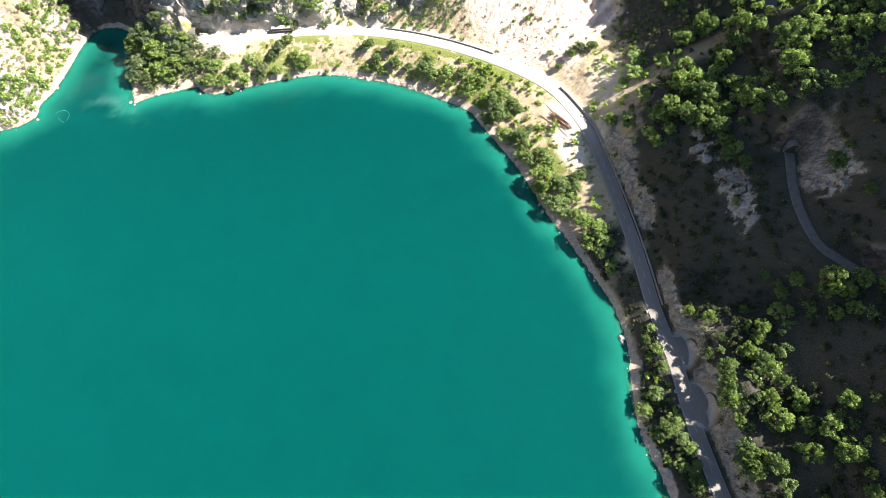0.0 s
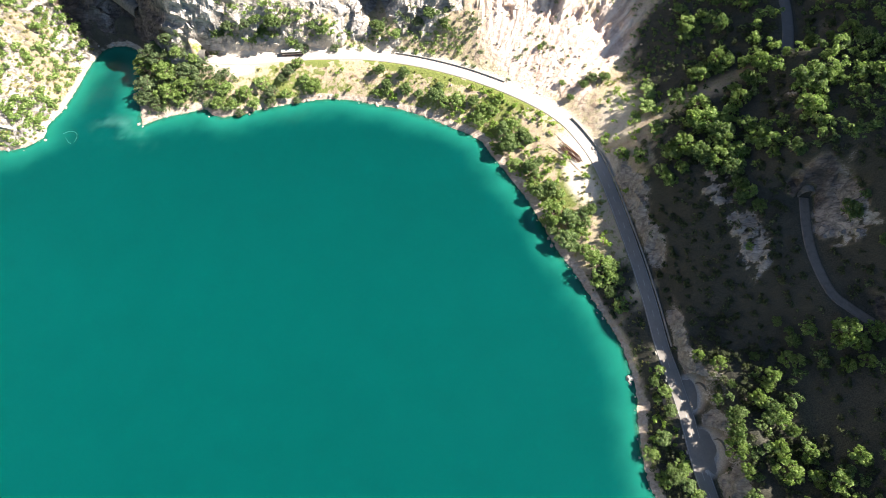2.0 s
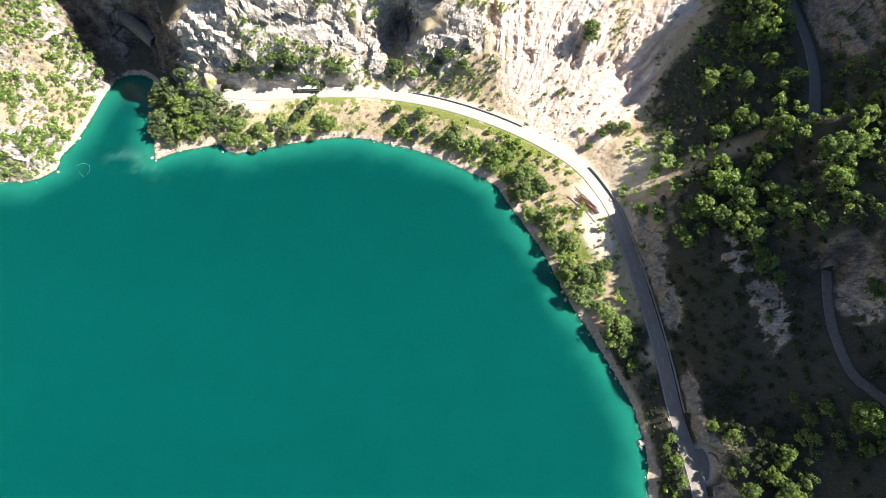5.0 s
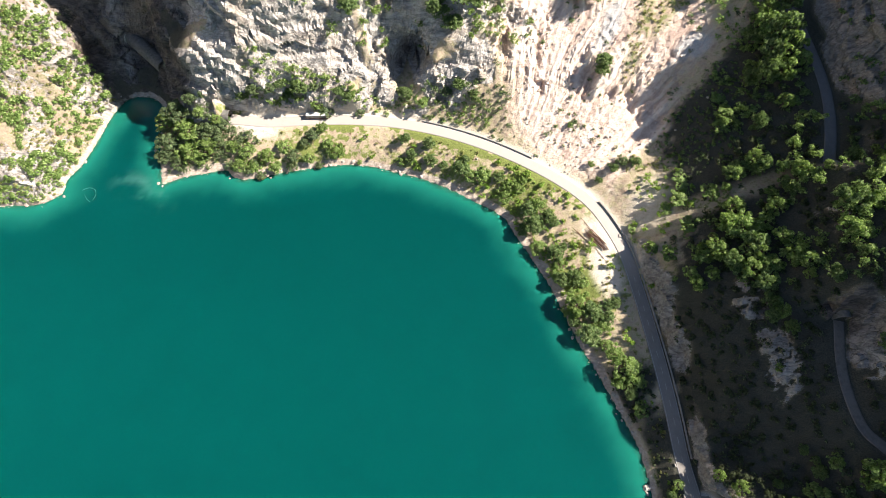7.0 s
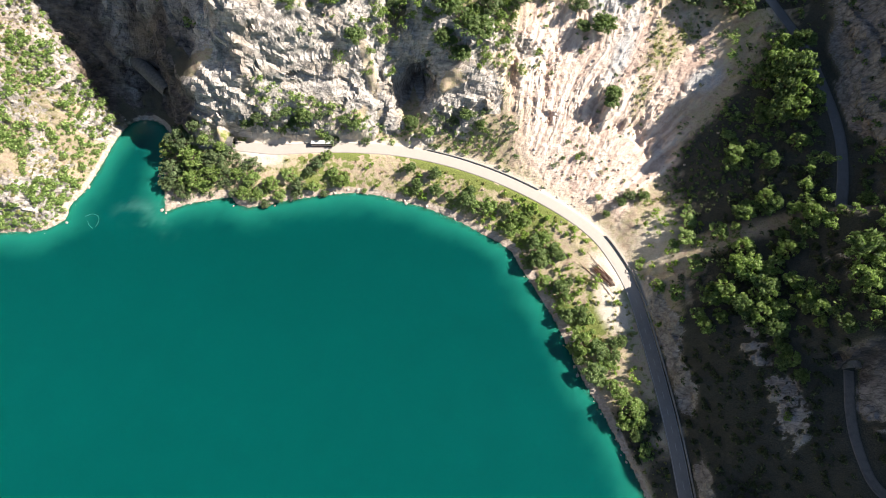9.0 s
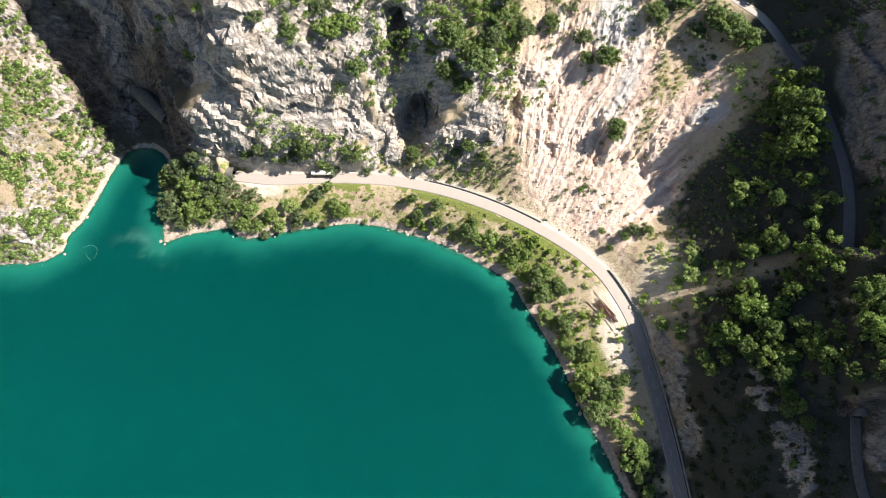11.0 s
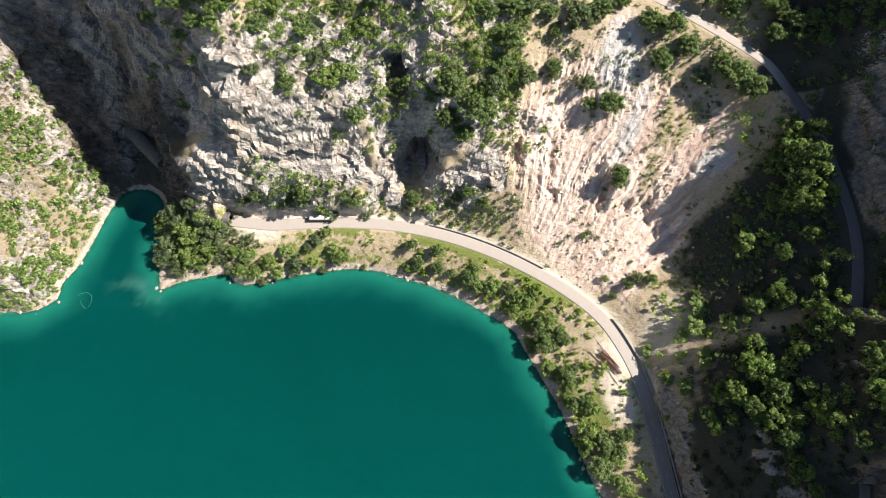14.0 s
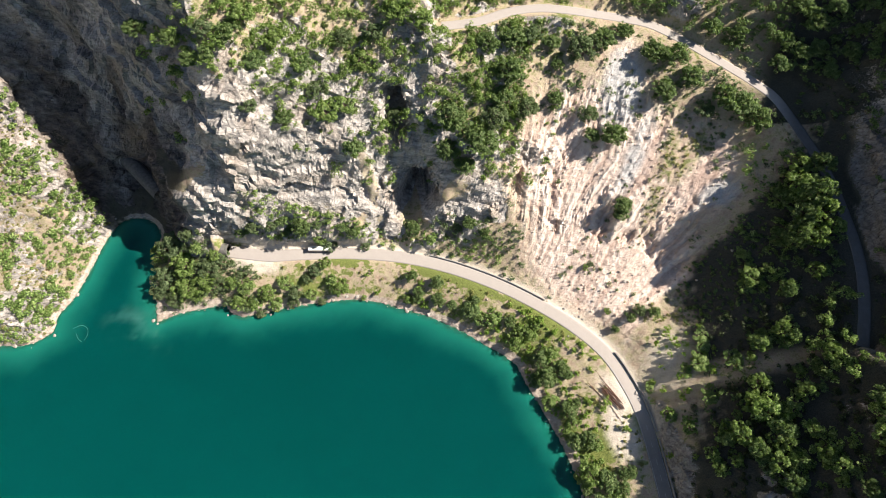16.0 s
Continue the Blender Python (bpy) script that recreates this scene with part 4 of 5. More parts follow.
HEADLAND = [
    (-146, 183, 6.4), (-156, 180, 8.2), (-141, 178, 7.9), (-132, 176, 7.0), (-163, 177, 6.8), (-148, 171, 8.8), (-134, 170, 7.1), (-128, 176, 4.9), (-159, 163, 7.4), (-146, 159, 8.0),
    (-136, 162, 7.1), (-130, 167, 5.0), (-161, 157, 5.6), (-151, 154, 5.8), (-139, 157, 5.0), (-122, 164, 4.9), (-114, 163, 5.5), (-117, 155, 5.5), (-109, 155, 4.8), (-103, 161, 5.5),
    (-105, 151, 3.4), (-98, 156, 4.7), (-94, 167, 4.7), (-88, 163, 4.7), (-89, 158, 4.0), (-82, 171, 4.0), (-80, 163, 4.0), (-78, 175, 4.7), (-74, 179, 4.0), (-65, 168, 6.0),
    (-70, 171, 4.0), (-74, 161, 3.0), (-52, 165, 2.0),
]
SHORE_TREES = [
    (-27, 176, 3.3), (-22, 169, 3.2), (-13, 174, 4.2), (-28, 166, 2.6), (-23, 166, 2.6), (6, 162, 4.5), (12, 158, 3.8), (18, 159, 4.4), (8, 167, 2.5), (27, 158, 3.2),
    (31, 148, 5.0), (37, 152, 4.4), (32, 154, 3.1), (40, 156, 2.5), (44, 140, 4.4), (49, 142, 4.4), (47, 131, 5.6), (54, 136, 3.7), (57, 134, 3.1), (42, 129, 3.7),
    (50, 119, 4.3), (58, 116, 4.3), (61, 111, 3.6), (62, 120, 2.4), (58, 106, 3.6), (62, 102, 4.2), (68, 103, 4.2), (72, 101, 3.0), (-11, 166, 3.9), (-4, 164, 2.6),
]
SHORE_TREES += [
    (69, 90, 6.6), (76, 86, 4.8), (66, 86, 4.2), (84, 90, 3.0), (87, 91, 3.0), (81, 80, 4.2), (83, 83, 3.6), (74, 75, 5.4), (77, 72, 3.6), (68, 81, 3.0),
    (90, 59, 5.9), (95, 54, 4.2), (88, 53, 3.6), (97, 41, 3.6), (94, 60, 3.6), (86, 67, 4.2), (83, 70, 3.0), (93, 48, 3.0),
]
SHORE_TREES += [
    (110, 11, 2.2), (108, 6, 2.2), (111, 2, 2.8), (109, -1, 2.2), (107, 7, 1.7), (112, -6, 2.8), (108, -17, 3.3), (103, -23, 3.3), (110, -31, 3.9), (107, -33, 3.3),
    (114, -28, 3.3), (115, -35, 2.8), (118, -39, 2.8), (110, -43, 2.2), (114, -45, 2.8), (118, -48, 2.8), (119, -45, 2.2),
]
SLOPE_TREES = [
    (0, 231, 11.2), (-13, 237, 8.5), (7, 241, 7.5), (13, 260, 8.5), (10, 250, 7), (22, 250, 7.1), (12, 275, 6.9), (1, 270, 6.3), (22, 279, 5.9),
    (32, 278, 4.6), (36, 270, 3.8), (37, 258, 4.7), (48, 277, 8.6), (58, 283, 6.5), (67, 289, 4.9), (54, 253, 5.6), (68, 245, 7.3), (58, 245, 4.5),
    (77, 214, 5.1), (82, 280, 7.1), (92, 278, 7.6), (89, 265, 7.1), (102, 270, 7.1), (126, 257, 9.1), (118, 262, 7.1), (133, 251, 8), (110, 258, 5.5),
    (-5, 222, 6.1), (-14, 228, 6.6),
]
CLIFF_TREES = [
    (-107, 240, 5.5), (-117, 240, 5.4), (-123, 231, 4.6), (-103, 249, 6), (-98, 236, 5.2), (-72, 231, 7.2), (-64, 236, 6.2), (-75, 237, 5.6), (-81, 243, 5.4),
    (-60, 223, 5.5), (-114, 231, 4.2), (-92, 247, 5.3), (-56, 253, 5.1), (-52, 262, 5.1), (-40, 241, 5.3), (-101, 221, 4.4), (-42, 268, 5.6), (-31, 267, 6.2),
    (-88, 224, 4.6), (-66, 258, 5.5), (-133, 238, 5), (-149, 244, 5.6), (-149, 240, 3.8),
]
CLIFF_TREES += [
    (-110, 190, 4.8), (-102, 192, 4.7), (-118, 188, 4.2), (-94, 191, 4.7), (-86, 192, 5.3), (-79, 195, 4.0), (-78, 191, 4.1), (-73, 189, 4.7), (-66, 196, 3.3), (-60, 194, 4.6),
    (-54, 191, 3.3), (-96, 194, 3.4),
]
CLIFF_TREES += [
    (-29, 201, 4.5), (-19, 196, 4.2), (1, 203, 4.1), (10, 199, 3.6), (-6, 201, 3.6), (76, 166, 2.1), (80, 157, 2.4), (64, 187, 2.1),
    (77, 211, 4.5), (91, 167, 3.5), (98, 166, 3.5), (87, 163, 3), (66, 189, 1.8),
]
EAST_TREES = [
    (148, 218, 7.3), (153, 214, 7.6), (157, 206, 7.1), (150, 205, 6.7), (148, 196, 6.2), (156, 196, 5.6), (143, 197, 4.8), (133, 193, 4.0),
    (136, 182, 5.8), (134, 177, 4.2), (146, 174, 4.1), (156, 181, 4.1), (156, 227, 5.7), (148, 228, 5.7), (162, 200, 4.6), (143, 215, 5.3),
]
EAST_TREES += [
    (118, 153, 5.1), (117, 143, 6.3), (111, 138, 3.8), (118, 127, 4.9), (128, 143, 5.1), (137, 150, 4.5), (145, 150, 3.2), (134, 132, 5.0), (134, 121, 7.4), (130, 123, 5.5),
    (143, 122, 4.3), (138, 113, 5.4), (148, 129, 4.4), (149, 138, 3.2), (125, 111, 5.4), (120, 109, 4.8), (115, 101, 3.6), (118, 96, 4.1), (123, 100, 3.5), (130, 104, 4.8),
    (136, 100, 5.3), (142, 101, 4.8), (139, 93, 4.7), (136, 109, 4.2), (97, 130, 3.1), (102, 117, 3.7), (109, 113, 4.2), (157, 145, 4.5), (153, 150, 2.9), (152, 100, 4.1),
    (149, 105, 4.2), (156, 93, 4.1),
]
EAST_TREES += [
    (166, 125, 6.8), (165, 122, 4.9), (171, 123, 4.9), (164, 112, 4.8), (168, 109, 3.6), (164, 101, 2.9), (140, 85, 4.1), (143, 81, 3.5), (123, 16, 2.5), (129, 12, 3.3),
    (129, -2, 2.5), (131, -15, 4.4), (131, -21, 4.4), (142, -2, 4.0), (146, 3, 2.8), (146, -6, 4.0), (148, -10, 4.0), (151, -14, 2.8), (147, 7, 3.4), (145, -21, 4.0),
    (145, -29, 5.0), (134, -29, 3.3), (154, -31, 3.4), (159, -32, 4.5), (168, 21, 5.2), (172, 17, 4.0), (167, 18, 3.4), (178, 21, 4.1),
]
EAST_TREES += [
    (174, 10, 2.9), (160, 24, 3.4), (153, 13, 3.4), (156, 20, 2.9), (156, 12, 2.9), (151, 28, 2.3), (133, -45, 5.6), (138, -43, 3.9), (152, -41, 3.9), (161, -40, 4.5),
]
for x, y, r in HEADLAND:
    plant(x, y, r * 0.93, (1, 4, 2), "trees on the headland", 0.85)
for x, y, r in SHORE_TREES:
    plant(x, y, r * 1.15, (1, 4, 0, 3), "trees along the shore", 0.85)
for x, y, r in SLOPE_TREES:
    plant(x, y, r * 0.98, (0, 3, 0, 2), "trees on the upper slope", 0.78)
for x, y, r in CLIFF_TREES:
    plant(x, y, r * 1.0, (0, 2, 1), "trees on the cliff top", 0.8)
for x, y, r in EAST_TREES:
    low = 0.6 if y > 160 and x < 141 else (0.42 if x < 130 and y > 118 else 1.15)
    plant(x, y, r * 1.05, (0, 1, 3, 1) if y > 168 else (1, 1, 4, 1, 0), "trees on the shaded slope", 1.4 if y < 92 or (y > 168 and x > 141) else low)


def scatter(n, x0, x1, y0, y1, chance, gap, seed):
    """Places in a stretch of land, kept by a chance function and apart from one another."""
    g = np.random.default_rng(seed)
    px, py = g.uniform(x0, x1, n), g.uniform(y0, y1, n)
    s, inl, near, rk, sc = slope_at(px, py)
    ok = g.random(n) < chance(px, py, s, inl, near, rk, sc)
    got = []
    for x, y in zip(px[ok], py[ok]):
        if gap == 0 or all((x - a) ** 2 + (y - b) ** 2 > gap * gap for a, b in got):
            got.append((float(x), float(y)))
    return got


def patchy(x, y, scale=0.05, seed=0.0):
    return np.array([noise.fractal(Vector((a * scale + seed, b * scale, 1.3)), 0.9, 2.0, 3) for a, b in zip(np.atleast_1d(x), np.atleast_1d(y))])


def forest(x, y, s, inl, near, rk, sc):
    open_rock = oval(x, y, 128, 70, 16, 26) + oval(x, y, 152, 64, 22, 16) + oval(x, y, 150, 170, 14, 10)
    open_rock = open_rock + oval(x, y, 158, 121, 13, 13) + oval(x, y, 122, 82, 12, 16) + oval(x, y, 167, 43, 20, 13) + oval(x, y, 134, 32, 16, 16) + oval(x, y, 167, -9, 15, 13) + oval(x, y, 161, 158, 11, 8)
    return (near > 3.5) * (inl > 8) * np.clip(0.85 + 1.3 * patchy(x, y, 0.045, 4.0) - open_rock, 0, 1) * (sc < 0.3) * (x > 108 + 8 * smooth(85, 105, y) + np.maximum(0, y - 120) * 0.35)


EAST_WOOD = scatter(3600, 106, 205, -74, 158, forest, 4.0, 21)
for x, y in EAST_WOOD[:70]:
    plant(x, y, 2.0 + 2.6 * rng.random() ** 1.5, (0, 1, 3, 1), "trees on the shaded slope", 1.35)
for x, y in scatter(300, 100, 200, 268, 312, lambda x, y, s, inl, near, rk, sc: (near > 3) * (y > 296 - np.maximum(0, x - 90) * 0.45) * 1.0, 7.0, 22)[:24]:
    plant(x, y, rng.uniform(3.5, 5.5), (0, 3), "trees above the upper road")


def shrubs(name, places, lo, hi, leaf, label, sprays, seed):
    """Many low bushes as one growth."""
    g = np.random.default_rng(seed)
    vs, qs, n = [], [], 0
    for x, y in places:
        r = lo + (hi - lo) * g.random() ** 1.7
        z = float(ground_height(np.array(x), np.array(y)))
        c = np.array([(x, y, z + r * 0.35), (x + g.normal() * r * 0.5, y + g.normal() * r * 0.5, z + r * 0.25)])
        v, q = leaf_cloud(c, np.array([r * 0.8, r * 0.6]), int(sprays * (0.5 + r / hi)), 0.16 + 0.14 * r, g)
        vs.append(v), qs.append(q + n)
        n += len(v)
    ob = array_mesh(name, np.concatenate(vs), np.concatenate(qs), leaf, False)
    return tagged(ob, label, "shrubs", kind="stuff")


def woodland(name, places, lo, hi, tall, leaf, label, sprays, seed):
    """Woodland too thick to count: many-lumped crowns down to the ground, as one growth."""
    g = np.random.default_rng(seed)
    vs, qs, n = [], [], 0
    for x, y in places:
        r = lo + (hi - lo) * g.random()
        z = float(ground_height(np.array(x), np.array(y)))
        k = 9
        c = np.stack([x + r * 0.6 * g.normal(size=k) * 0.7, y + r * 0.6 * g.normal(size=k) * 0.7, z + r * tall * (0.35 + 0.75 * g.random(k))], 1)
        v, q = leaf_cloud(c, r * (0.22 + 0.2 * g.random(k)), int(sprays * (r / hi) ** 2), 0.30 + 0.03 * r, g)
        vs.append(v), qs.append(q + n)
        n += len(v)
    return tagged(array_mesh(name, np.concatenate(vs), np.concatenate(qs), leaf, False), label, "woodland", kind="stuff")


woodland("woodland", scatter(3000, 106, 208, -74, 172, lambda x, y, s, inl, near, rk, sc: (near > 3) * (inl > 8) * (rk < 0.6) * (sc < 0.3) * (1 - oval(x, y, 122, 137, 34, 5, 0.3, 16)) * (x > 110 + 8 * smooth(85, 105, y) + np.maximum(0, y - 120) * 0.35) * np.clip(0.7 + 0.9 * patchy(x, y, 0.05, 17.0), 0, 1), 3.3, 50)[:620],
         1.1, 3.0, 0.8, M_LEAF_SHADE, "low thicket on the east slope, leaf colour darkened for shade", 230, 50)
woodland("woodland", [q for q in EAST_WOOD[70:400] if not 14 < q[1] < 90][:120], 1.7, 3.8, 1.5, M_LEAF[0], "thick green woodland on the shaded east slope", 420, 51)
STAND = scatter(3000, 104, 205, 92, 172, lambda x, y, s, inl, near, rk, sc: (near > 2.8) * (sc < 0.35) * (x > 128 + np.maximum(0, y - 120) * 0.40) * np.clip(0.55 + 1.9 * patchy(x, y, 0.05, 14.0) - 0.9 * oval(x, y, 133, 89, 9, 12) - oval(x, y, 158, 121, 14, 14) - oval(x, y, 161, 158, 12, 9) - oval(x, y, 122, 137, 36, 6, 0.3, 16), 0, 1), 3.4, 70)
woodland("woodland", STAND[:110], 1.8, 4.2, 1.6, M_LEAF[1], "sunlit green woodland above the road bend", 430, 71)
woodland("scrub", scatter(5200, -158, 22, 212, 308, lambda x, y, s, inl, near, rk, sc: (near > 2) * np.clip(0.68 + 1.0 * patchy(x, y, 0.045, 2.0), 0, 1) * smooth(2.4, 1.5, s) * (1 - 0.75 * rk) * smooth(-12, 10, y - 226 - 0.12 * np.abs(x + 60) + 8), 2.7, 52)[:1000],
         1.5, 4.1, 0.8, M_LEAF[1], "thick green scrub on the cliff top", 330, 52)
woodland("scrub", scatter(1500, 100, 205, 150, 312, lambda x, y, s, inl, near, rk, sc: (near > 2.5) * (sc < 0.2) * np.clip(0.5 + 1.0 * patchy(x, y, 0.05, 12.0), 0, 1) * (x > 132 + np.maximum(0, y - 190) * 0.25), 4.0, 53)[:200],
         1.4, 3.4, 1.0, M_LEAF[0], "dark scrub between the trees of the upper slope", 260, 53)
woodland("scrub", scatter(500, 97, 122, 98, 168, lambda x, y, s, inl, near, rk, sc: (to_line(x, y, road_line)[2] > 0) * (near > 2.5) * np.clip(0.45 + 1.0 * patchy(x, y, 0.07, 47.0), 0, 1), 2.3, 63)[:40],
         0.8, 2.4, 1.0, M_LEAF[3], "light green bushes on the sunny soil above the road bend", 170, 63)
woodland("scrub", scatter(900, 102, 150, 160, 240, lambda x, y, s, inl, near, rk, sc: (x > 109 + np.maximum(0, y - 160) * 0.30) * (y > 174) * (x > 131) * (sc < 0.5) * np.clip(0.6 + 1.2 * patchy(x, y, 0.06, 41.0), 0, 1), 3.0, 60)[:110],
         1.2, 3.4, 1.1, M_LEAF[1], "green bushes beside the bare scree", 260, 60)
woodland("scrub", scatter(900, -172, -95, 143, 184, lambda x, y, s, inl, near, rk, sc: (near > 2) * (inl > 2.5) * (y < 186 - 0.0 * x) * np.clip(0.8 - 0.05 * np.maximum(0, x + 125) + 0.5 * patchy(x, y, 0.06, 43.0), 0, 1), 2.6, 62)[:120],
         1.6, 3.6, 1.0, M_LEAF[2], "dusty green thicket under the trees of the headland", 260, 62)
woodland("woodland", scatter(1500, 60, 212, 262, 312, lambda x, y, s, inl, near, rk, sc: (near > 3) * (y > 302 - np.maximum(0, x - 85) * 0.42) * np.clip(0.8 + 0.9 * patchy(x, y, 0.05, 30.0), 0, 1), 3.6, 57)[:230],
         2.2, 4.4, 1.5, M_LEAF[0], "dark woodland above the upper road", 420, 57)
woodland("scrub", scatter(900, -60, 90, 288, 312, lambda x, y, s, inl, near, rk, sc: (near > 2.5) * np.clip(0.5 + 0.9 * patchy(x, y, 0.06, 31.0), 0, 1), 2.6, 58)[:110],
         1.2, 3.0, 0.9, M_LEAF[2], "dull scrub on rock above the gravel road", 220, 58)
woodland("scrub", scatter(900, -10, 130, 240, 296, lambda x, y, s, inl, near, rk, sc: (near > 2) * (sc < 0.75) * np.clip(0.35 + 0.9 * patchy(x, y, 0.06, 33.0), 0, 1), 3.2, 59)[:120],
         1.0, 2.8, 0.9, M_LEAF[2], "scattered bushes under the gravel road", 200, 59)
woodland("scrub", scatter(900, -114, -50, 188.5, 200, lambda x, y, s, inl, near, rk, sc: (near > 2.5) * np.clip(0.8 + 0.8 * patchy(x, y, 0.07, 6.0), 0, 1), 2.0, 54)[:120],
         1.0, 2.6, 0.8, M_LEAF[1], "green bushes crowding the rock bench", 170, 54)
woodland("scrub", scatter(900, -36, 30, 190, 206, lambda x, y, s, inl, near, rk, sc: (near > 2) * np.clip(0.35 + 0.9 * patchy(x, y, 0.07, 16.0), 0, 1), 2.2, 55)[:70],
         0.8, 2.2, 0.8, M_LEAF[2], "dull green bushes at the cliff foot", 130, 55)
woodland("scrub", scatter(4200, -62, 122, -60, 178, lambda x, y, s, inl, near, rk, sc: (to_line(x, y, road_line)[2] < 0) * (near > 1.2) * (near < 60) * (inl > 2.2) * (x < 124) * np.clip(0.15 + 1.2 * patchy(x, y, 0.06, 21.0) + 0.5 * smooth(20, 35, x) * smooth(75, 60, x), 0, 1), 1.7, 56)[:210],
         0.8, 2.3, 0.9, M_LEAF[3], "fresh green bushes between road and water", 230, 56)
shrubs("shrubs", scatter(3000, -262, -200, 118, 262, lambda x, y, s, inl, near, rk, sc: (inl > 1.5) * (y < 194 + (-202 - x) * 1.16) * np.clip(0.55 + 0.9 * patchy(x, y, 0.08, 19.0), 0, 1), 1.5, 39), 0.4, 1.4, M_LEAF[4],
       "olive dry bushes and grass between pale rocks of the bank", 34, 9)
shrubs("shrubs", scatter(7500, -262, -200, 118, 262, lambda x, y, s, inl, near, rk, sc: (inl > 1.5) * (y < 196 + (-202 - x) * 1.16) * np.clip(0.55 + 1.5 * patchy(x, y, 0.06), 0, 1), 1.6, 31), 0.8, 3.0, M_LEAF[1],
       "dusty green shrubs between pale rocks of the bank", 85, 1)
shrubs("shrubs", scatter(2600, -150, 40, 205, 305, lambda x, y, s, inl, near, rk, sc: (near > 1.5) * np.clip(0.45 + 0.9 * patchy(x, y, 0.05, 2.0), 0, 1) * smooth(1.7, 1.0, s) * smooth(214, 236, y), 2.2, 32), 0.8, 2.8,
       M_LEAF[1], "green scrub on the cliff top", 50, 2)
shrubs("shrubs", scatter(1100, -120, 20, 188, 199, lambda x, y, s, inl, near, rk, sc: (near > 2) * np.clip(0.5 + 0.9 * patchy(x, y, 0.07, 6.0), 0, 1) * smooth(1.9, 1.2, s), 1.8, 33), 0.7, 2.2, M_LEAF[1],
       "green bushes on the rock bench above the road", 46, 3)
shrubs("shrubs", scatter(1500, 15, 135, 165, 290, lambda x, y, s, inl, near, rk, sc: (near > 2) * np.clip(0.10 + 0.75 * patchy(x, y, 0.06, 8.0) + 0.35 * (y > 250), 0, 1), 2.4, 34), 0.5, 2.0, M_LEAF[2],
       "sparse dull shrubs on the scree", 36, 4)
shrubs("shrubs", scatter(5200, -110, 126, -60, 180, lambda x, y, s, inl, near, rk, sc: (to_line(x, y, road_line)[2] < 0) * (near > 0.8) * (near < 60) * (inl > 3.5) * np.clip(0.45 + 1.1 * patchy(x, y, 0.09, 3.0), 0, 1) * (x < 124), 1.25, 35), 0.3, 1.2, M_LEAF[4],
       "olive grass tufts and low bushes between road and water", 34, 5)
shrubs("shrubs", scatter(1500, 84, 124, -62, 62, lambda x, y, s, inl, near, rk, sc: (to_line(x, y, road_line)[2] < 0) * (near > 1.2) * (inl > 3) * np.clip(0.6 + 0.9 * patchy(x, y, 0.07, 23.0), 0, 1), 1.4, 38), 0.5, 1.8, M_LEAF_SHADE,
       "green bushes on the bank below the road, colour darkened for shade", 60, 8)
shrubs("shrubs", scatter(700, 84, 116, 160, 262, lambda x, y, s, inl, near, rk, sc: (near > 1.5) * np.maximum.reduce([oval(x, y, 96, 231, 5, 25, 0.6, -12), oval(x, y, 108, 240, 5, 17, 0.6, -30), oval(x, y, 101, 166, 14, 4, 0.6, -8)]) * 0.9, 1.3, 37), 0.35, 1.3, M_LEAF[4],
       "olive grass and low bushes in a strip down the scree", 34, 7)
shrubs("shrubs", scatter(900, 104, 142, 158, 218, lambda x, y, s, inl, near, rk, sc: (near > 2) * (x > np.maximum(108, 98 + 0.75 * (y - 170)) + 2) * np.clip(0.5 + 1.0 * patchy(x, y, 0.08, 27.0), 0, 1), 1.6, 40), 0.5, 1.7, M_LEAF[0],
       "low green bushes on soil darkened for shade beside the scree", 46, 10)
shrubs("shrubs", scatter(2600, 106, 205, -75, 300, lambda x, y, s, inl, near, rk, sc: (near > 1.5) * (sc < 0.4) * (x > 104 + np.maximum(0, y - 120) * 0.3) * np.clip(0.4 + 0.8 * patchy(x, y, 0.05, 9.0), 0, 1), 2.2, 36), 0.7, 2.4, M_LEAF_SHADE,
       "undergrowth on the wooded slope, colour darkened for shade", 34, 6)


# ---------------------------------------------------------------- things
def boulder_mesh(seed):
    bm = bmesh.new()
    bmesh.ops.create_icosphere(bm, subdivisions=2, radius=1.0)
    for v in bm.verts:
        k = 1 + 0.45 * noise.noise(v.co * 1.1 + Vector((seed * 3.1, 0, 0))) + 0.15 * noise.noise(v.co * 3 + Vector((0, seed, 0)))
        v.co = Vector((v.co.x * k * 1.2, v.co.y * k, v.co.z * k * 0.75))
    me = bpy.data.meshes.new("boulder")
    bm.to_mesh(me)
    bm.free()
    me.materials.append(M_STONE)
    return me


rocks = [boulder_mesh(k) for k in range(5)]
g = np.random.default_rng(8)


def boulder(x, y, r, label, group):
    ob = new("boulder", rocks[int(g.integers(5))])
    z = max(float(ground_height(np.array(x), np.array(y))), -0.2)
    ob.matrix_basis = Matrix.Translation((x, y, z + r * 0.15)) @ Matrix.Rotation(g.random() * 6.28, 4, "Z") @ Matrix.Diagonal((r, r, r, 1))
    return tagged(ob, label, "boulder", group)


line = shore_line[(shore_line[:, 0] > -240) & (shore_line[:, 1] > -60) & (shore_line[:, 0] < 130)]
for i in range(len(line)):
    for _ in range(2):
        x, y = line[i] + g.normal(size=2) * 1.3
        boulder(float(x), float(y), float(0.25 + 0.75 * g.random() ** 3), "pale limestone boulder at the edge of the water", "boulders along the shore")
boulder(99.3, 8.5, 1.5, "whitish boulder standing in shallow water", "boulders along the shore")
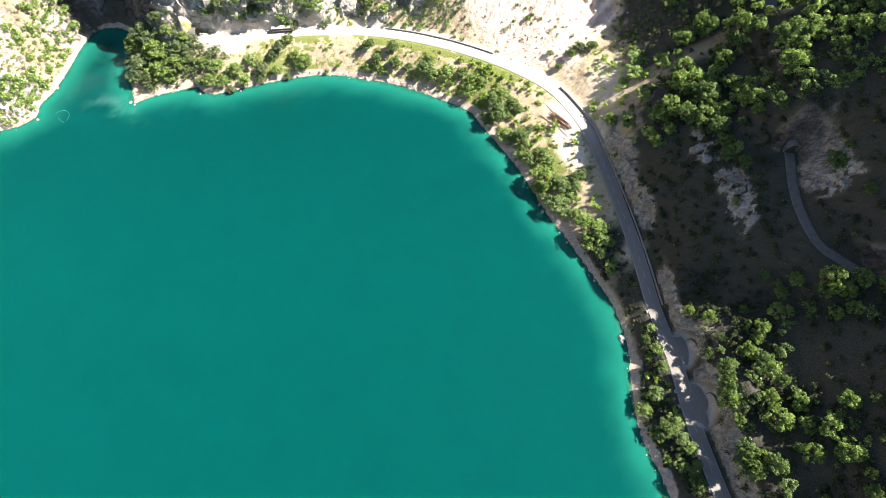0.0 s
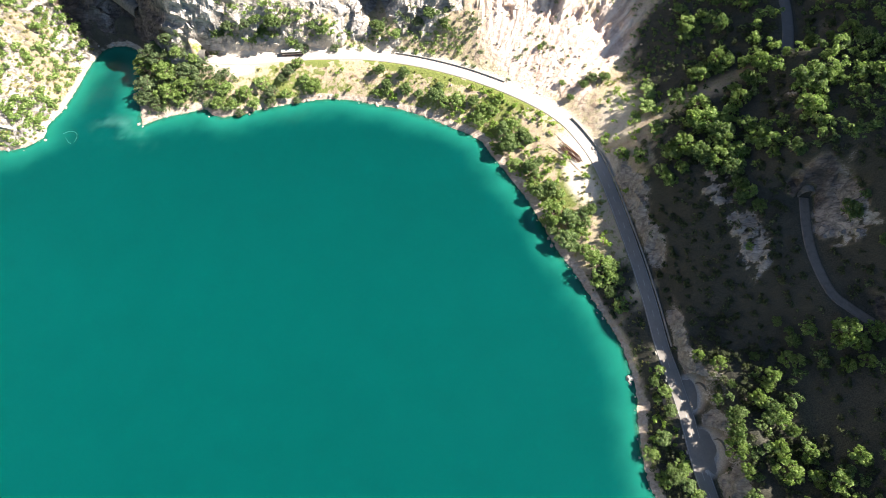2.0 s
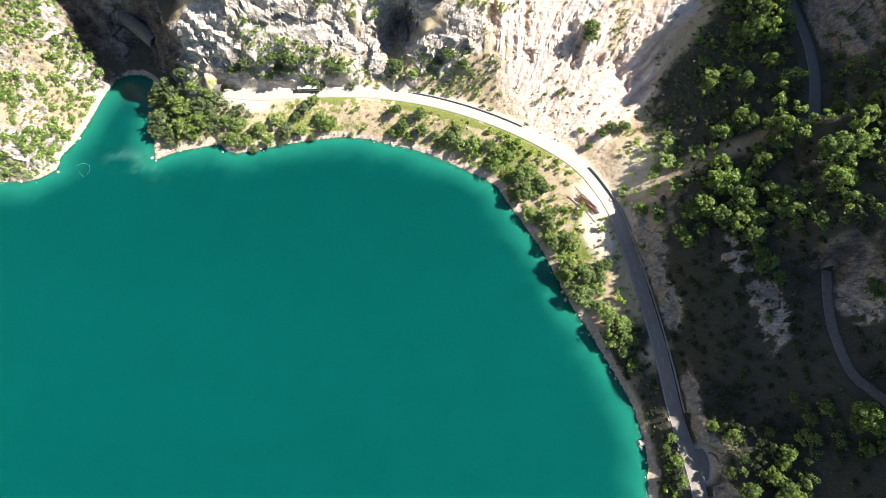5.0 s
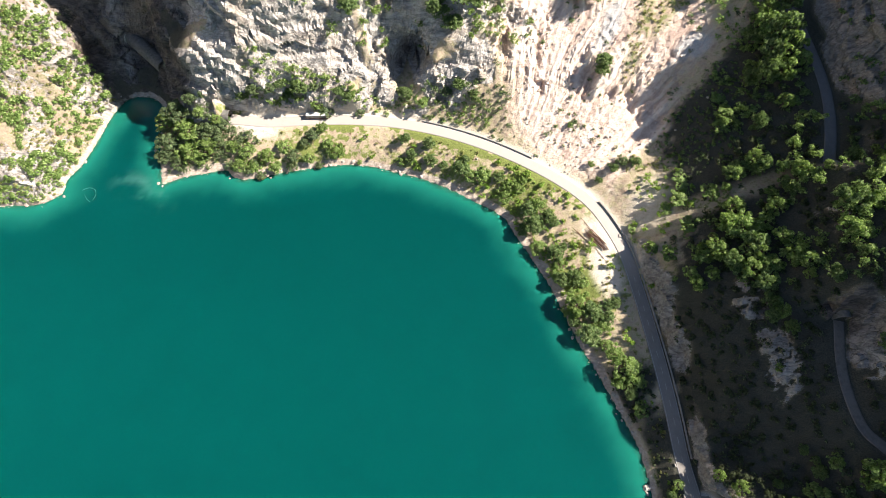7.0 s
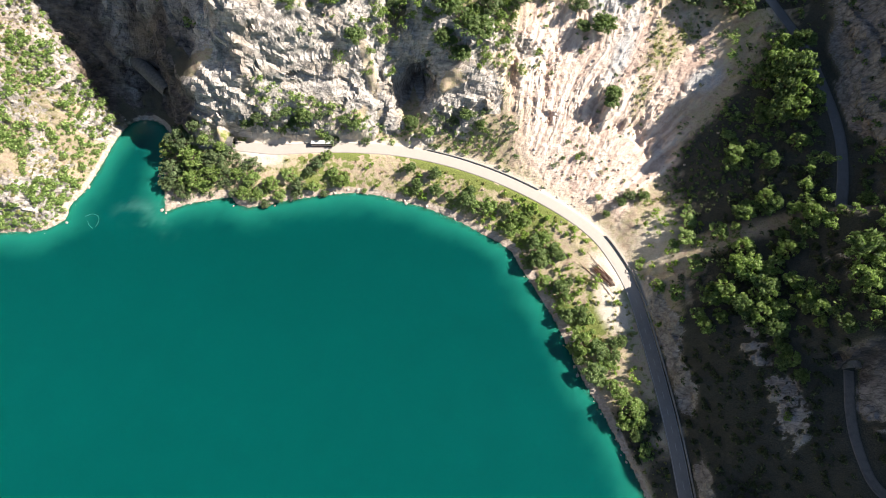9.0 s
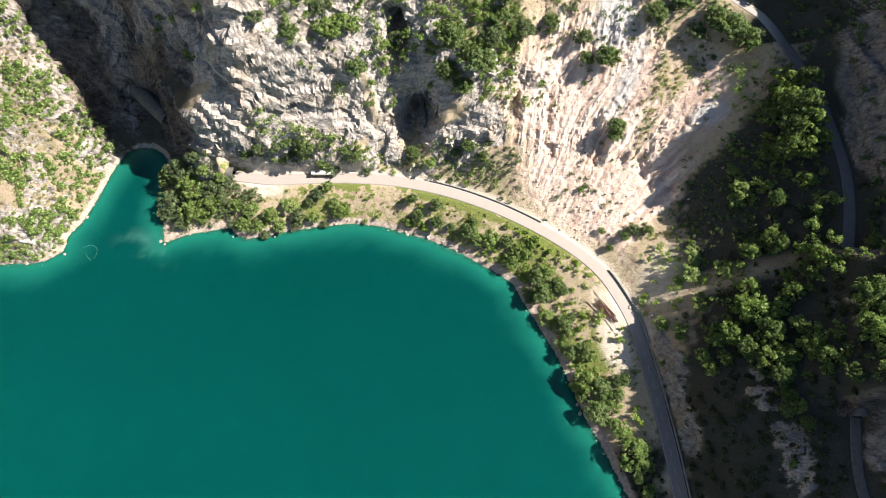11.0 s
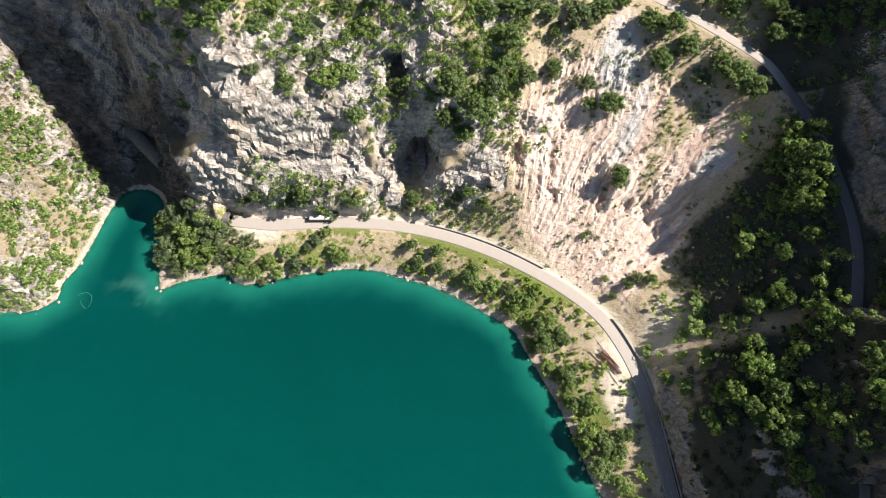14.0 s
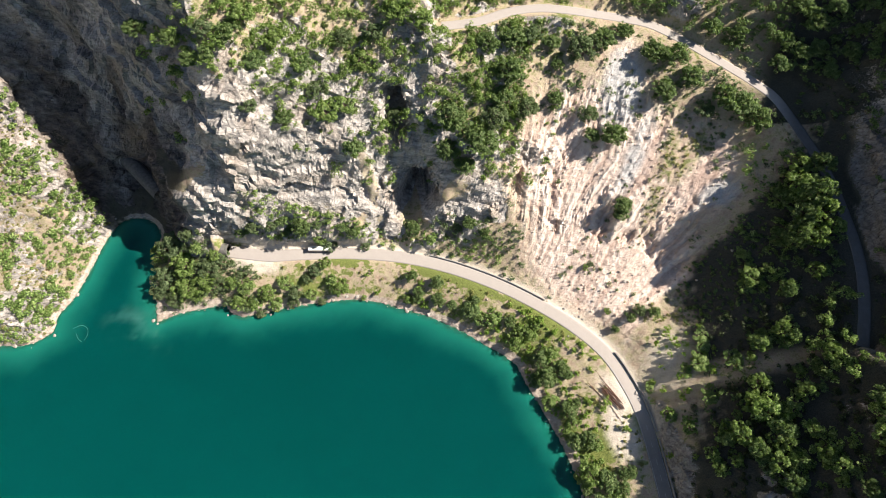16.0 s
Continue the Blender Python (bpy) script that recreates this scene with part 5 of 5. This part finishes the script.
for _ in range(45):
    x, y = 60 + g.normal() * 22, 178 + g.normal() * 10
    if float(to_line(np.array([x]), np.array([y]), road_line)[0][0]) > 5:
        boulder(float(x), float(y), float(0.25 + 0.7 * g.random() ** 3), "fallen pale stone on the scree", "stones on the scree")


def rubble(count, seed):
    """Small broken stones strewn over the scree, as one growth."""
    g = np.random.default_rng(seed)
    places = scatter(count, 5, 130, 158, 285, lambda x, y, s, inl, near, rk, sc: (near > 1.0) * np.clip(sc * 0.8 + 0.1, 0, 1), 0.0, seed)
    corner = np.array([(-1, -1, -1), (1, -1, -1), (1, 1, -1), (-1, 1, -1), (-1, -1, 1), (1, -1, 1), (1, 1, 1), (-1, 1, 1)], float)
    face = np.array([(0, 3, 2, 1), (4, 5, 6, 7), (0, 1, 5, 4), (1, 2, 6, 5), (2, 3, 7, 6), (3, 0, 4, 7)])
    vs, qs = [], []
    for k, (x, y) in enumerate(places):
        r = 0.14 + 0.42 * g.random() ** 4
        turn = np.array(Euler(tuple(g.random(3) * 6)).to_matrix())
        v = (corner * (0.6 + 0.5 * g.random((8, 3))) * r) @ turn.T
        vs.append(v + np.array([x, y, float(ground_height(np.array(x), np.array(y))) + r * 0.3]))
        qs.append(face + 8 * k)
    ob = array_mesh("rubble", np.concatenate(vs), np.concatenate(qs), M_RUBBLE, False)
    return tagged(ob, "broken pale stones strewn over the scree", "rubble", kind="stuff")


rubble(1500, 61)
# added stone, set where a dark spot lies by the wall
boulder(91.0, 127.0, 0.9, "boulder added at a dark spot beside the roadside wall", "stones on the scree")


def make_pole(m, long, thick):
    bm = bmesh.new()
    bmesh.ops.create_cone(bm, cap_ends=True, segments=8, radius1=thick, radius2=thick * 0.8, depth=long, matrix=Matrix.Rotation(math.pi / 2, 4, "Y"))
    ob = part("pole", bm, M_POLE)
    ob.matrix_basis = m
    return tagged(ob, "long rusty brown pole on a heap beside the road", "pole", "poles heaped beside the road")


for k in range(18):
    x, y = 79 + g.normal() * 1.0 - (k % 6 - 2.5) * 0.45, 124.5 + g.normal() * 1.0 - (k % 6 - 2.5) * 0.42
    z = float(ground_height(np.array(x), np.array(y))) + 0.25 + 0.3 * (k // 6)
    make_pole(Matrix.Translation((x, y, z)) @ Matrix.Rotation(radians(-46) + g.normal() * 0.05, 4, "Z") @ Matrix.Rotation(g.normal() * 0.012, 4, "Y"), 10 + 4 * g.random(), 0.16)
for x, y, a in ((72.5, 125.5, -48), (70.8, 127, -44), (74, 133, -52), (81, 116.5, -55)):
    make_pole(Matrix.Translation((x, y, float(ground_height(np.array(x), np.array(y))) + 0.2)) @ Matrix.Rotation(radians(a), 4, "Z"), 9, 0.13)


def wheel(bus, x, y):
    bm = bmesh.new()
    turn = Matrix.Translation((x, y, 0.5)) @ Matrix.Rotation(math.pi / 2, 4, "X")
    bmesh.ops.create_cone(bm, cap_ends=True, segments=20, radius1=0.5, radius2=0.5, depth=0.3, matrix=turn)
    tyre = part("wheel", bm, M_TYRE, bus, "black tyre")
    bm = bmesh.new()
    bmesh.ops.create_cone(bm, cap_ends=True, segments=14, radius1=0.28, radius2=0.22, depth=0.34, matrix=turn)
    part("rim", bm, M_METAL, tyre)


def make_bus(m):
    bus = new("bus")
    bm = bmesh.new()
    box(bm, Matrix.Translation((0, 0, 1.0)), 12.0, 2.55, 1.3, 0.12)
    part("body", bm, M_TRIM, bus, "dark brown lower panels")
    bm = bmesh.new()
    box(bm, Matrix.Translation((0, 0, 2.1)), 11.8, 2.46, 1.0, 0.05)
    part("window_band", bm, M_GLASS, bus, "dark tinted side windows")
    for x in np.linspace(-5.4, 5.4, 9):
        bm = bmesh.new()
        box(bm, Matrix.Translation((x, 0, 2.1)), 0.14, 2.50, 1.0, 0.02)
        part("pillar", bm, M_TRIM, bus)
    bm = bmesh.new()
    box(bm, Matrix.Translation((0, 0, 2.85)), 12.0, 2.55, 0.5, 0.18)
    part("roof", bm, M_COACH, bus, "cream white roof")
    for y in (-1.29, 1.29):
        bm = bmesh.new()
        box(bm, Matrix.Translation((0, y, 1.5)), 11.6, 0.03, 0.22)
        part("side_stripe", bm, M_COACH, bus, "cream stripe")
    for x in (-3.2, 3.0):
        bm = bmesh.new()
        box(bm, Matrix.Translation((x, 0, 3.17)), 1.3, 1.1, 0.2, 0.06)
        part("roof_hatch", bm, M_METAL, bus)
    bm = bmesh.new()
    box(bm, Matrix.Translation((-5.98, 0, 1.95)), 0.1, 2.3, 1.3, 0.03)
    part("windscreen", bm, M_GLASS, bus)
    for y in (-0.9, 0.9):
        bm = bmesh.new()
        box(bm, Matrix.Translation((-6.01, y, 0.85)), 0.08, 0.4, 0.22, 0.03)
        part("headlight", bm, M_METAL, bus)
        bm = bmesh.new()
        box(bm, Matrix.Translation((-6.25, y * 1.55, 2.2)), 0.12, 0.25, 0.5, 0.03)
        part("mirror", bm, M_TYRE, bus)
    for x in (-3.9, 3.2):
        for y in (-1.15, 1.15):
            wheel(bus, x, y)
    bus.matrix_basis = m
    return tagged(bus, "dark brown coach with a cream roof on the lakeside road", "bus")


make_bus(Matrix.Translation((-78, 186.4, 11.15)) @ Matrix.Rotation(radians(6), 4, "Z"))


def foam_streak(points, wide):
    bm = bmesh.new()
    p = resample(points, 0.7)
    rows = []
    for i, (x, y) in enumerate(p):
        w = wide * (0.4 + 0.9 * abs(noise.noise(Vector((x * 0.6, y * 0.6, 2)))))
        a = p[min(i + 1, len(p) - 1)] - p[max(i - 1, 0)]
        a = a / np.linalg.norm(a)
        rows.append([bm.verts.new((x + a[1] * s * w, y - a[0] * s * w, 0.012)) for s in (-1, 1)])
    for a, b in zip(rows[:-1], rows[1:]):
        bm.faces.new((a[0], a[1], b[1], b[0]))
    return tagged(part("foam_streak", bm, M_FOAM), "thin pale foam streak drifting on the lake", "foam", "foam streaks on the water")


foam_streak([(-201.5, 133.5), (-198, 135.5), (-194.5, 134.5), (-193, 131.5), (-193.5, 128)], 0.16)
foam_streak([(-199, 131), (-197, 128.5), (-194.5, 127)], 0.13)
